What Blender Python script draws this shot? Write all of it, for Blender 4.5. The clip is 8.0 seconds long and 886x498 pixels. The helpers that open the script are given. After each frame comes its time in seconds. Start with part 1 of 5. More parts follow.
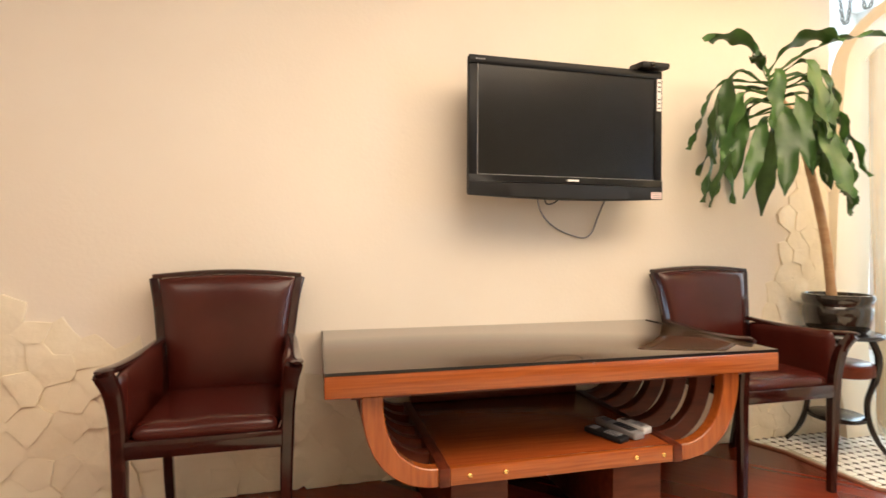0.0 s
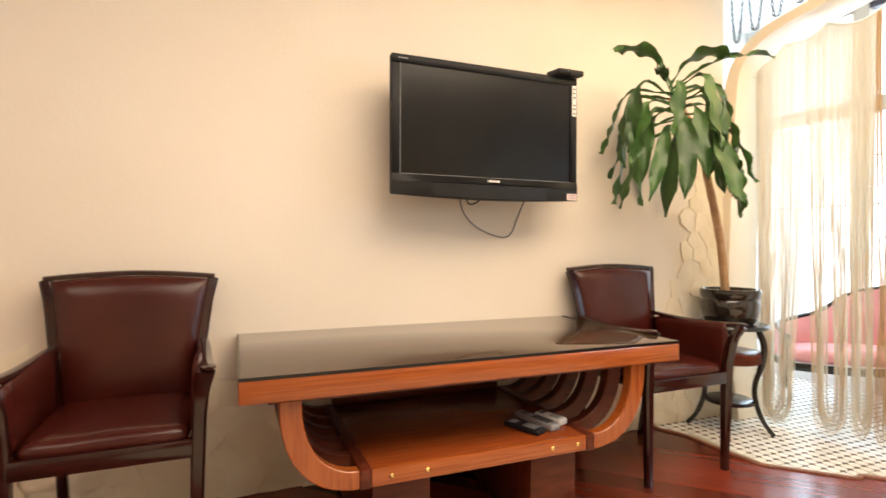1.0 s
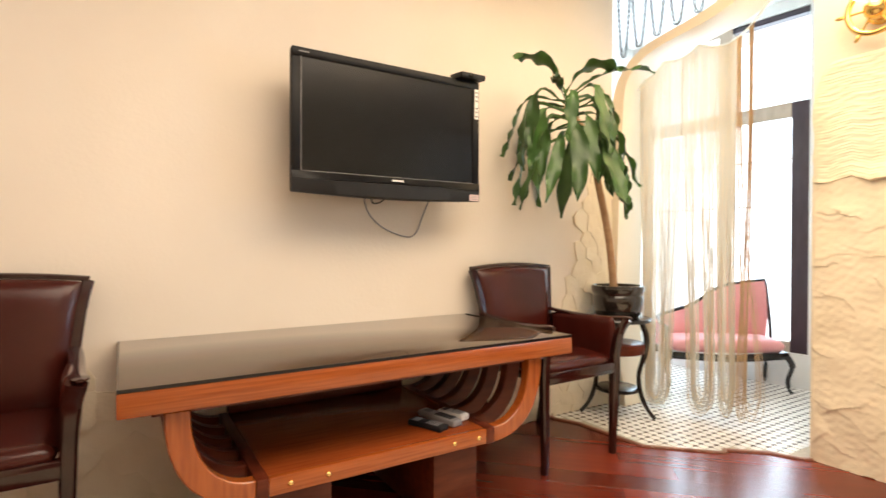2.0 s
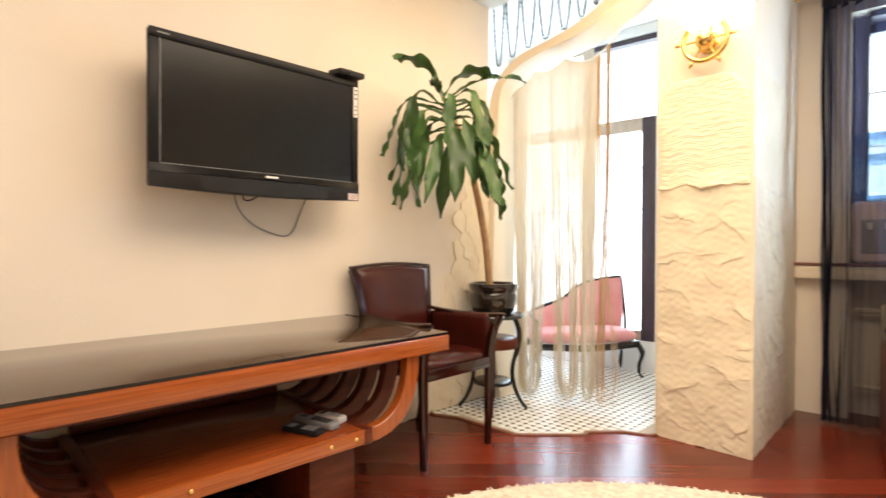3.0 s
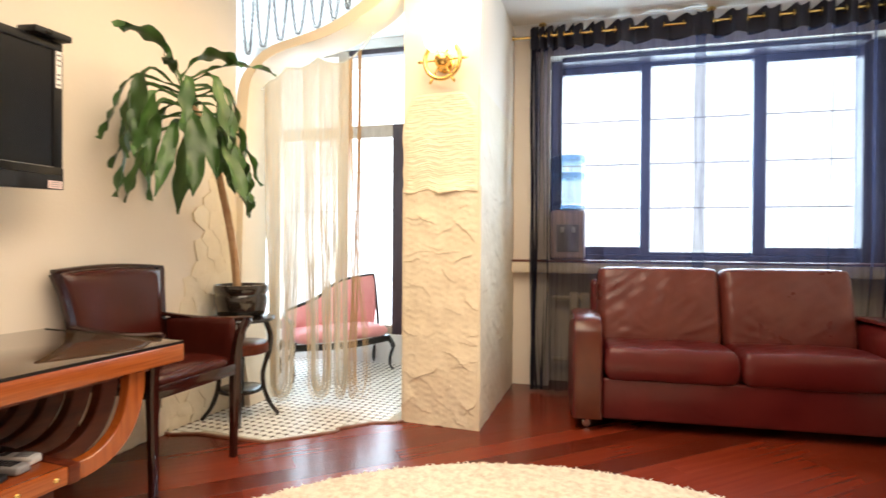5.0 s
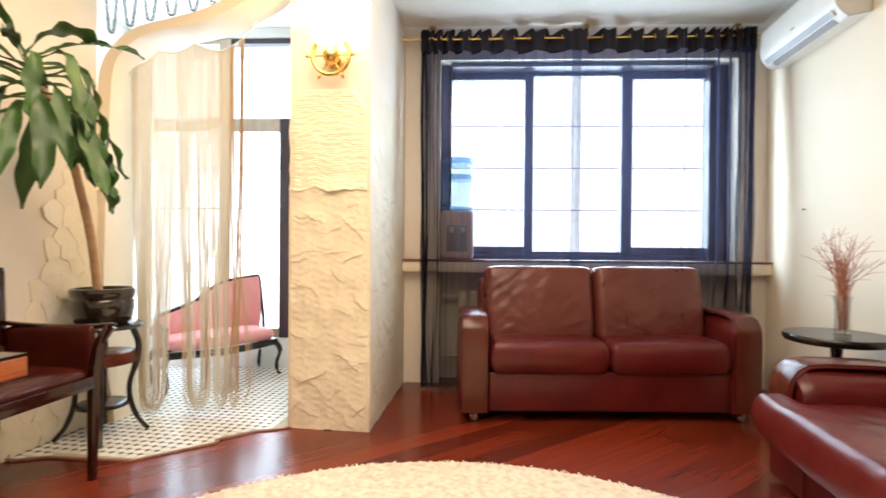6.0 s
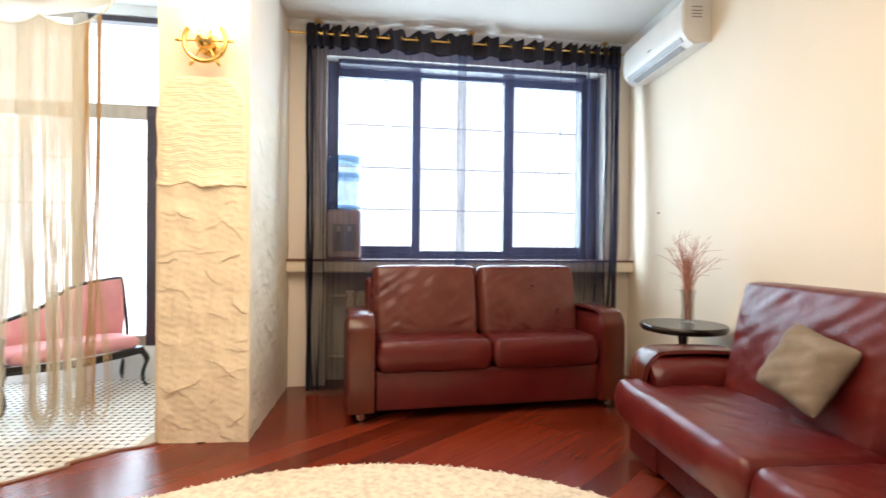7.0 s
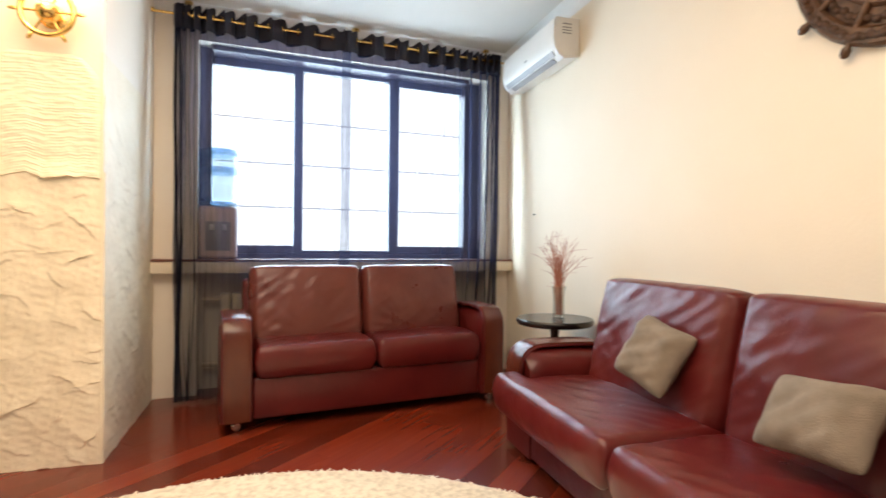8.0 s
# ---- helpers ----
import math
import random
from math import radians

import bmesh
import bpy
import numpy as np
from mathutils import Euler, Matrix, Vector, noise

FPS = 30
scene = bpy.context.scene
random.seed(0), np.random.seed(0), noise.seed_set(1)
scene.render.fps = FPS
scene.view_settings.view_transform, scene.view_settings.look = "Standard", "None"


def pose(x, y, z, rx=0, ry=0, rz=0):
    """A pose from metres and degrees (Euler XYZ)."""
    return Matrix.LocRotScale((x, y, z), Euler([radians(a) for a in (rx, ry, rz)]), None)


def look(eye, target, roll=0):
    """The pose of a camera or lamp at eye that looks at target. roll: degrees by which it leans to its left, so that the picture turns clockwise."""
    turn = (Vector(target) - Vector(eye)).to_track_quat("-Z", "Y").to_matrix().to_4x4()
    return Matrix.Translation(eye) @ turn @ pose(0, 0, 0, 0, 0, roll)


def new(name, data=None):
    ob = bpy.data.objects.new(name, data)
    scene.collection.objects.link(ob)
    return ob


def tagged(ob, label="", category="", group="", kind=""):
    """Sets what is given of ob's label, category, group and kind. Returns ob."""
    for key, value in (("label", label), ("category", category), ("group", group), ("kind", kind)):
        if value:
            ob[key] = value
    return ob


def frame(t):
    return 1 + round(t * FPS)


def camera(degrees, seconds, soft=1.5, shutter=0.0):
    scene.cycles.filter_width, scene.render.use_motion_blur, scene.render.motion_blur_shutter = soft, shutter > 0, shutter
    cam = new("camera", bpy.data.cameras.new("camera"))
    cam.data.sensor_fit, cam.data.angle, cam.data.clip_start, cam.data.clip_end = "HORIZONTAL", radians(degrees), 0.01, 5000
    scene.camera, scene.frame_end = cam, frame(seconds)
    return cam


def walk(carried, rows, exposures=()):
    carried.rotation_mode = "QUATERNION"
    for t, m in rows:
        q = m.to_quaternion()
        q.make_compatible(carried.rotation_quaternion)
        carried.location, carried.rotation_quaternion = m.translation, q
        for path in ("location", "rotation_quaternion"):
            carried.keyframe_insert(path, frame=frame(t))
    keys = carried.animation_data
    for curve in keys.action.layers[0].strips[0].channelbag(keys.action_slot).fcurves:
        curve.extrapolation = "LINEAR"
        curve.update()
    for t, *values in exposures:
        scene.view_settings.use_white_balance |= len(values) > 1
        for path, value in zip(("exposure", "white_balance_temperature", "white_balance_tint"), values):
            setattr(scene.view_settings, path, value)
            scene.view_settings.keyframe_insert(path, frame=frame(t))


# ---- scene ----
# camera: slow pan on a tripod, the lens a hand's width ahead of the pan axis
cam = camera(80.8, 8.0, soft=1.5, shutter=0.5)
PATH = [
    (0, pose(0.0234, 0.1187, 1.0491, 89.573, -0.191, -13.809)),
    (0.5, pose(0.0314, 0.1168, 1.0490, 89.546, -0.177, -17.716)),
    (1, pose(0.0397, 0.1142, 1.0490, 89.526, -0.173, -21.848)),
    (1.5, pose(0.0491, 0.1105, 1.0490, 89.513, -0.179, -26.606)),
    (2.25, pose(0.0646, 0.1023, 1.0489, 89.504, -0.202, -34.926)),
    (3, pose(0.0806, 0.0902, 1.0489, 89.507, -0.240, -44.453)),
    (3.5, pose(0.0905, 0.0802, 1.0490, 89.516, -0.272, -51.108)),
    (4, pose(0.0991, 0.0694, 1.0490, 89.528, -0.307, -57.666)),
    (4.5, pose(0.1064, 0.0575, 1.0490, 89.545, -0.345, -64.297)),
    (5.25, pose(0.1141, 0.0401, 1.0491, 89.576, -0.405, -73.268)),
    (6, pose(0.1188, 0.0228, 1.0491, 89.612, -0.464, -81.811)),
    (6.5, pose(0.1204, 0.0111, 1.0492, 89.639, -0.501, -87.414)),
    (7, pose(0.1209, -0.0023, 1.0492, 89.667, -0.536, -93.752)),
    (7.5, pose(0.1201, -0.0142, 1.0493, 89.696, -0.566, -99.420)),
    (8, pose(0.1177, -0.0279, 1.0494, 89.726, -0.592, -105.978)),
]
walk(cam, PATH, exposures=[(0.0, 0.17), (1.5, 0.08), (3.0, 0.04), (5.0, -0.01), (8.0, -0.07)])

# ---- world, daylight, lamps ----
world = bpy.data.worlds.new("sky")
scene.world = world
world.use_nodes = True
wn = world.node_tree
sky = wn.nodes.new("ShaderNodeTexSky")
sky.sky_type = 'NISHITA'
sky.sun_disc = False
sky.sun_elevation, sky.sun_rotation = radians(38), radians(60)
wn.nodes["Background"].inputs[1].default_value = 0.15
wn.links.new(sky.outputs[0], wn.nodes["Background"].inputs[0])


def lamp(name, kind, place, energy, colour, size=0.1, target=None, size_y=None):
    data = bpy.data.lights.new(name, kind)
    data.energy, data.color = energy, colour
    if kind == 'AREA':
        data.size = size
        if size_y:
            data.shape, data.size_y = 'RECTANGLE', size_y
    elif kind == 'SUN':
        data.angle = radians(size)
    else:
        data.shadow_soft_size = size
    ob = new(name, data)
    ob.matrix_world = look(place, target) if target else Matrix.Translation(place)
    return ob


WARM = (1.0, 0.82, 0.64)
DAY = (0.60, 0.82, 1.0)
lamp("sun", 'SUN', (9, 3, 8), 0.6, (1.0, 0.96, 0.9), 25, (4, 0.5, 1))
lamp("window_daylight", 'AREA', (4.497, -0.437, 1.71), 180, DAY, 2.15, (3.497, -0.536, 1.71), 1.45)
lamp("balcony_daylight", 'AREA', (4.29, 2.72, 1.5), 104, DAY, 1.75, (3.29, 2.62, 1.5), 2.4)
lamp("unseen_ceiling_light", 'AREA', (0.75, 0.15, 2.66), 62, WARM, 1.8, (0.76, 0.16, 0.0), 1.8)
# added light split off the ceiling lamp, softens shadow and brightens the right wall
lamp("unseen_ceiling_light", 'AREA', (2.0, 0.80, 2.66), 42, (1.0, 0.76, 0.50), 1.4, (2.01, 0.81, 0.0), 1.4)
# added fill light, stands for no known lamp, lifts the left of the room
lamp("unseen_fill", 'AREA', (-1.4, 0.2, 2.66), 15, WARM, 1.0, (-1.4, 0.21, 0.0), 1.0)
lamp("sconce_bulb", 'POINT', (2.80, 1.06, 2.30), 15, (1.0, 0.66, 0.30), 0.06)

# ---- mesh helpers ----


def mesh_of(bm, name, material, smooth=True):
    me = bpy.data.meshes.new(name)
    bm.normal_update()
    bm.to_mesh(me)
    bm.free()
    me.materials.append(material)
    if smooth:
        for p in me.polygons:
            p.use_smooth = True
        me.set_sharp_from_angle(angle=radians(38))
    return me


def part(name, bm, material, parent=None, label="", smooth=True, at=None):
    ob = new(name, mesh_of(bm, name, material, smooth))
    if parent:
        ob.parent = parent
    if at is not None:
        ob.matrix_basis = at
    if label:
        ob["label"] = label
    return ob


def thing(name, m, label, category, group=""):
    ob = new(name)
    ob.matrix_basis = m
    ob.empty_display_size = 0.1
    return tagged(ob, label, category, group)


def structure(name, bm, material, label, category, smooth=False, at=None):
    return tagged(part(name, bm, material, None, "", smooth, at), label, category, "", "structure")


def box(bm, x0, x1, y0, y1, z0, z1, bevel=0.0, seg=2):
    m = Matrix.Translation(((x0 + x1) / 2, (y0 + y1) / 2, (z0 + z1) / 2)) @ Matrix.Diagonal((abs(x1 - x0), abs(y1 - y0), abs(z1 - z0), 1))
    vs = bmesh.ops.create_cube(bm, size=1.0, matrix=m)["verts"]
    if bevel:
        es = list({e for v in vs for e in v.link_edges})
        bmesh.ops.bevel(bm, geom=es, offset=bevel, segments=seg, affect='EDGES', profile=0.5, clamp_overlap=True)
    return bm


def B(*a, **k):
    return box(bmesh.new(), *a, **k)


def lathe(bm, profile, n=32, centre=(0, 0, 0)):
    """Rings of (radius, height) turned round z."""
    cx, cy, cz = centre
    rings = []
    for r, z in profile:
        rings.append([bm.verts.new((cx + r * math.cos(2 * math.pi * i / n), cy + r * math.sin(2 * math.pi * i / n), cz + z)) for i in range(n)])
    for a, b in zip(rings, rings[1:]):
        for i in range(n):
            bm.faces.new((a[i], a[(i + 1) % n], b[(i + 1) % n], b[i]))
    bm.faces.new(rings[0][::-1])
    bm.faces.new(rings[-1])
    return bm


def tube(bm, pts, radii, n=8, flat=1.0, closed_ends=True, side=None):
    """A swept section along pts; radii a number or one per point; flat squeezes the second axis."""
    pts = [Vector(p) for p in pts]
    if not isinstance(radii, (list, tuple)):
        radii = [radii] * len(pts)
    up = Vector(side) if side else None
    rings = []
    for i, p in enumerate(pts):
        d = (pts[min(i + 1, len(pts) - 1)] - pts[max(i - 1, 0)]).normalized()
        if up is None:
            up = Vector((0, 0, 1)) if abs(d.z) < 0.9 else Vector((1, 0, 0))
        s = d.cross(up)
        s = s.normalized() if s.length > 1e-6 else d.orthogonal().normalized()
        u = s.cross(d).normalized()
        if not side:
            up = u
        rings.append([bm.verts.new(p + (s * math.cos(2 * math.pi * (k + 0.5) / n) + u * flat * math.sin(2 * math.pi * (k + 0.5) / n)) * radii[i]) for k in range(n)])
    for a, b in zip(rings, rings[1:]):
        for k in range(n):
            bm.faces.new((a[k], a[(k + 1) % n], b[(k + 1) % n], b[k]))
    if closed_ends:
        bm.faces.new(rings[0][::-1])
        bm.faces.new(rings[-1])
    return bm


def bar(bm, pts, w, h, side=(0, 1, 0)):
    """A square section (w across side x path, h along side) along pts; w and h numbers or lists."""
    n = len(pts)
    w = w if isinstance(w, (list, tuple)) else [w] * n
    h = h if isinstance(h, (list, tuple)) else [h] * n
    pts = [Vector(p) for p in pts]
    rings = []
    for i, p in enumerate(pts):
        d = (pts[min(i + 1, n - 1)] - pts[max(i - 1, 0)]).normalized()
        u = Vector(side)
        u = (u - d * u.dot(d)).normalized()
        s = d.cross(u)
        a, b = w[i] / 2, h[i] / 2
        c = 0.36
        o = [(-a, -b + b * c), (-a + a * c, -b), (a - a * c, -b), (a, -b + b * c), (a, b - b * c), (a - a * c, b), (-a + a * c, b), (-a, b - b * c)]
        rings.append([bm.verts.new(p + s * x + u * y) for x, y in o])
    for a, b in zip(rings, rings[1:]):
        for k in range(8):
            bm.faces.new((a[k], a[(k + 1) % 8], b[(k + 1) % 8], b[k]))
    bm.faces.new(rings[0][::-1])
    bm.faces.new(rings[-1])
    return bm


def pillow(bm, w, d, h, m=None, n=14, round_=0.22, puff=0.35, wrinkle=0.0, seed=0):
    """An upholstered pad: a box of w x d x h with rounded rim and swollen top and bottom, centred, laid by m."""
    m = m or Matrix()
    def sq(t):
        return math.copysign(min(1, abs(t)), t)
    grid = {}
    for side in (1, -1):
        for i in range(n + 1):
            for j in range(n + 1):
                a, b = 2 * i / n - 1, 2 * j / n - 1
                a2, b2 = math.sin(a * math.pi / 2), math.sin(b * math.pi / 2)
                ea, eb = 1 - abs(a2), 1 - abs(b2)
                r = round_
                fa = min(1, ea / r) if r else 1
                fb = min(1, eb / r) if r else 1
                prof = math.sqrt(max(0, 1 - (1 - fa) ** 2)) * math.sqrt(max(0, 1 - (1 - fb) ** 2))
                z = side * h / 2 * (prof * (1 - puff) + puff * prof * (1 - a2 * a2) ** 0.5 * (1 - b2 * b2) ** 0.5 if puff else prof)
                x, y = a2 * w / 2, b2 * d / 2
                corner = (abs(a2) ** 6) * (abs(b2) ** 6) * 0.055
                x *= 1 - corner
                y *= 1 - corner
                if wrinkle:
                    z += side * prof * wrinkle * (0.8 * noise.noise(Vector((x * 6 + seed, y * 9 + x * 5, seed * 3.1))) + 0.75 * noise.noise(Vector(((x + y) * 5, (y - x * 0.7) * 24, seed * 1.7))))
                edge = i in (0, n) or j in (0, n)
                key = (i, j, 0 if edge else side)
                if key not in grid:
                    grid[key] = bm.verts.new(m @ Vector((x, y, 0 if edge else z)))
    def g(i, j, s):
        return grid[(i, j, 0 if i in (0, n) or j in (0, n) else s)]
    for i in range(n):
        for j in range(n):
            bm.faces.new((g(i, j, 1), g(i + 1, j, 1), g(i + 1, j + 1, 1), g(i, j + 1, 1)))
            bm.faces.new((g(i, j, -1), g(i, j + 1, -1), g(i + 1, j + 1, -1), g(i + 1, j, -1)))
    return bm


def extrude_poly(bm, pts, axis, a, b):
    """A closed outline of 2D pts, pushed along axis ('x','y','z') from a to b."""
    def P(p, c):
        return {'x': (c, p[0], p[1]), 'y': (p[0], c, p[1]), 'z': (p[0], p[1], c)}[axis]
    v0 = [bm.verts.new(P(p, a)) for p in pts]
    v1 = [bm.verts.new(P(p, b)) for p in pts]
    n = len(pts)
    for i in range(n):
        bm.faces.new((v0[i], v0[(i + 1) % n], v1[(i + 1) % n], v1[i]))
    bm.faces.new(v0[::-1])
    bm.faces.new(v1)
    bmesh.ops.recalc_face_normals(bm, faces=bm.faces)
    return bm


def spline(pts, n=8):
    """Catmull-Rom through pts."""
    P = [Vector(p) for p in pts]
    P = [P[0] * 2 - P[1]] + P + [P[-1] * 2 - P[-2]]
    out = []
    for i in range(1, len(P) - 2):
        for k in range(n):
            t = k / n
            out.append(0.5 * ((2 * P[i]) + (P[i + 1] - P[i - 1]) * t + (2 * P[i - 1] - 5 * P[i] + 4 * P[i + 1] - P[i + 2]) * t * t + (3 * P[i] - P[i - 1] - 3 * P[i + 1] + P[i + 2]) * t ** 3))
    return out + [P[-2]]


# ---- materials ----


def mat(name, c1, c2=None, rough=0.5, metal=0.0, scale=6.0, stretch=(1, 1, 1), bump=0.1, fine=120.0, coat=0.0, vary=0.0, spec=0.5, detail=6.0, rough2=None, fine_kind='noise', dist=0.004, ramp=(0.3, 0.7)):
    """Two colours mixed by broad noise, with fine relief; vary shifts the value per object."""
    m = bpy.data.materials.new(name)
    m.use_nodes = True
    nt = m.node_tree
    N, L = nt.nodes, nt.links
    p = N["Principled BSDF"]
    c2 = c2 or c1
    tc = N.new("ShaderNodeTexCoord")
    mp = N.new("ShaderNodeMapping")
    mp.inputs["Scale"].default_value = stretch
    L.new(tc.outputs["Object"], mp.inputs[0])
    no = N.new("ShaderNodeTexNoise")
    no.inputs["Scale"].default_value, no.inputs["Detail"].default_value = scale, detail
    L.new(mp.outputs[0], no.inputs["Vector"])
    rp = N.new("ShaderNodeValToRGB")
    rp.color_ramp.elements[0].position, rp.color_ramp.elements[1].position = ramp
    rp.color_ramp.elements[0].color, rp.color_ramp.elements[1].color = (*c1, 1), (*c2, 1)
    L.new(no.outputs[0], rp.inputs[0])
    col = rp.outputs[0]
    if vary:
        oi = N.new("ShaderNodeObjectInfo")
        mr = N.new("ShaderNodeMapRange")
        mr.inputs[3].default_value, mr.inputs[4].default_value = 1 - vary, 1 + vary
        L.new(oi.outputs["Random"], mr.inputs[0])
        hs = N.new("ShaderNodeHueSaturation")
        L.new(col, hs.inputs["Color"])
        L.new(mr.outputs[0], hs.inputs["Value"])
        col = hs.outputs[0]
        ad = N.new("ShaderNodeVectorMath")
        sc = N.new("ShaderNodeVectorMath")
        sc.operation = 'SCALE'
        sc.inputs[0].default_value = (13, 7, 5)
        L.new(oi.outputs["Random"], sc.inputs["Scale"])
        L.new(tc.outputs["Object"], ad.inputs[0])
        L.new(sc.outputs[0], ad.inputs[1])
        L.new(ad.outputs[0], mp.inputs[0])
    L.new(col, p.inputs["Base Color"])
    p.inputs["Roughness"].default_value, p.inputs["Metallic"].default_value = rough, metal
    p.inputs["Coat Weight"].default_value, p.inputs["Specular IOR Level"].default_value = coat, spec
    p.inputs["Coat Roughness"].default_value = 0.08
    if rough2 is not None:
        mr2 = N.new("ShaderNodeMapRange")
        mr2.inputs[3].default_value, mr2.inputs[4].default_value = rough, rough2
        L.new(no.outputs[0], mr2.inputs[0])
        L.new(mr2.outputs[0], p.inputs["Roughness"])
    if bump:
        if fine_kind == 'voronoi':
            fn = N.new("ShaderNodeTexVoronoi")
            fn.inputs["Scale"].default_value = fine
        else:
            fn = N.new("ShaderNodeTexNoise")
            fn.inputs["Scale"].default_value, fn.inputs["Detail"].default_value = fine, 3.0
        L.new(mp.outputs[0], fn.inputs["Vector"])
        bp = N.new("ShaderNodeBump")
        bp.inputs["Strength"].default_value, bp.inputs["Distance"].default_value = bump, dist
        L.new(fn.outputs[0], bp.inputs["Height"])
        L.new(bp.outputs[0], p.inputs["Normal"])
    return m


WALL = mat("cream_wallpaper", (0.81, 0.725, 0.615), (0.85, 0.775, 0.675), 0.62, scale=1.3, stretch=(1, 1, 1), bump=0.25, fine=70, dist=0.003)
# the cream paper of WALL, yellowed to hold the warm lamp light
LAMPWALL = mat("lamplit_cream_wallpaper", (0.80, 0.705, 0.555), (0.84, 0.755, 0.615), 0.62, scale=1.3, bump=0.25, fine=70, dist=0.003)
PLASTER = mat("painted_stone", (0.79, 0.695, 0.53), (0.86, 0.775, 0.615), 0.6, scale=5, bump=0.4, fine=28, dist=0.008)
WHITE = mat("white_plaster", (0.79, 0.785, 0.765), (0.85, 0.845, 0.83), 0.7, scale=3, bump=0.15, fine=90)
CEIL = mat("ceiling_paint", (0.60, 0.57, 0.52), (0.70, 0.67, 0.62), 0.7, scale=1.0, bump=0.15, fine=60)
ARCH = mat("arch_paint", (0.84, 0.75, 0.59), (0.88, 0.80, 0.66), 0.5, scale=2, bump=0.08, fine=60)
PARQ = mat("red_parquet", (0.118, 0.0145, 0.0056), (0.172, 0.0250, 0.0088), 0.24, scale=2.2, stretch=(1, 16, 1), bump=0.0, fine=40, vary=0.36, dist=0.001, detail=3.0, ramp=(0.12, 0.88))
TRIM = mat("brown_threshold", (0.20, 0.09, 0.05), (0.28, 0.13, 0.08), 0.45, scale=20, bump=0.1)
TILE = mat("white_mosaic", (0.70, 0.685, 0.63), (0.80, 0.785, 0.735), 0.42, scale=30, bump=0.02, vary=0.08)
DOT = mat("dark_mosaic", (0.08, 0.065, 0.05), (0.15, 0.11, 0.08), 0.25, scale=30, bump=0.02)
GROUT = mat("grout", (0.42, 0.38, 0.30), (0.52, 0.47, 0.38), 0.85, scale=40, bump=0.3)
DARKWOOD = mat("dark_lacquer", (0.014, 0.003, 0.0025), (0.034, 0.007, 0.005), 0.16, scale=7, stretch=(1, 1, 5), bump=0.02, fine=90, coat=0.3, spec=0.4)
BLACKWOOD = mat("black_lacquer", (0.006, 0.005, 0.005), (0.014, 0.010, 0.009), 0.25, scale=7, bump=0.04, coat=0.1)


def hide(name, c1, c2, worn, rough, wrinkle, crack=0.5, spec=0.5):
    """Leather: pore grain, a net of creases that comes and goes, soft folds and rubbed lighter patches."""
    m = mat(name, c1, c2, rough, scale=5, detail=3.0, ramp=(0.25, 0.75), bump=0.10, fine=380, fine_kind='voronoi', rough2=rough + 0.12, dist=0.001, spec=spec)
    nt = m.node_tree
    N, L = nt.nodes, nt.links
    p = N["Principled BSDF"]
    tc = N.new("ShaderNodeTexCoord")
    def noise_tex(scale, detail, distortion):
        t = N.new("ShaderNodeTexNoise")
        t.inputs["Scale"].default_value, t.inputs["Detail"].default_value, t.inputs["Distortion"].default_value = scale, detail, distortion
        L.new(tc.outputs["Object"], t.inputs["Vector"])
        return t.outputs[0]
    def maths(op, a, b=None):
        t = N.new("ShaderNodeMath")
        t.operation = op
        for k, v in enumerate((a, b)):
            if v is None:
                continue
            if isinstance(v, (int, float)):
                t.inputs[k].default_value = v
            else:
                L.new(v, t.inputs[k])
        return t.outputs[0]
    def span(v, a, b, c, d):
        t = N.new("ShaderNodeMapRange")
        t.interpolation_type = 'SMOOTHSTEP'
        for k, q in enumerate((a, b, c, d)):
            t.inputs[k + 1].default_value = q
        L.new(v, t.inputs[0])
        return t.outputs[0]
    patch = span(noise_tex(4.5, 2.0, 0.4), 0.42, 0.66, 0.0, 1.0)
    crease = span(maths('ABSOLUTE', maths('SUBTRACT', noise_tex(9.0, 3.0, 1.6), 0.5)), 0.0, 0.035, 0.0, 1.0)
    crease = maths('SUBTRACT', 1.0, maths('MULTIPLY', maths('SUBTRACT', 1.0, crease), patch))
    fold = noise_tex(5.0, 1.5, 1.4)
    bumps = [n for n in N if n.type == 'BUMP']
    last = bumps[0]
    for height, strength, dist in ((crease, crack, 0.004), (fold, wrinkle, 0.03)):
        b = N.new("ShaderNodeBump")
        b.inputs["Strength"].default_value, b.inputs["Distance"].default_value = strength, dist
        L.new(height, b.inputs["Height"])
        L.new(b.outputs[0], last.inputs["Normal"])
        last = b
    base = p.inputs["Base Color"].links[0].from_socket
    mx = N.new("ShaderNodeMixRGB")
    mx.inputs[2].default_value = (*worn, 1)
    L.new(span(noise_tex(2.6, 1.0, 0.1), 0.35, 0.85, 0.0, 0.5), mx.inputs[0])
    L.new(base, mx.inputs[1])
    L.new(mx.outputs[0], p.inputs["Base Color"])
    return m


LEATHER = hide("burgundy_leather", (0.036, 0.0052, 0.0038), (0.062, 0.0100, 0.0068), (0.070, 0.016, 0.009), 0.18, 0.01, 0.02, 0.36)
SOFAHIDE = hide("brown_red_leather", (0.074, 0.0062, 0.0068), (0.114, 0.0112, 0.0104), (0.132, 0.019, 0.015), 0.24, 0.15, 0.06, 0.45)
# same leather as SOFAHIDE, lamp light on the loveseat backs put into its colour
LITHIDE = hide("lamp_lit_back_leather", (0.088, 0.015, 0.012), (0.130, 0.030, 0.022), (0.160, 0.046, 0.030), 0.23, 0.14, 0.05, 0.50)
SOFAARM = hide("rubbed_arm_leather", (0.062, 0.0105, 0.0058), (0.108, 0.024, 0.011), (0.165, 0.045, 0.019), 0.18, 0.04, 0.12)
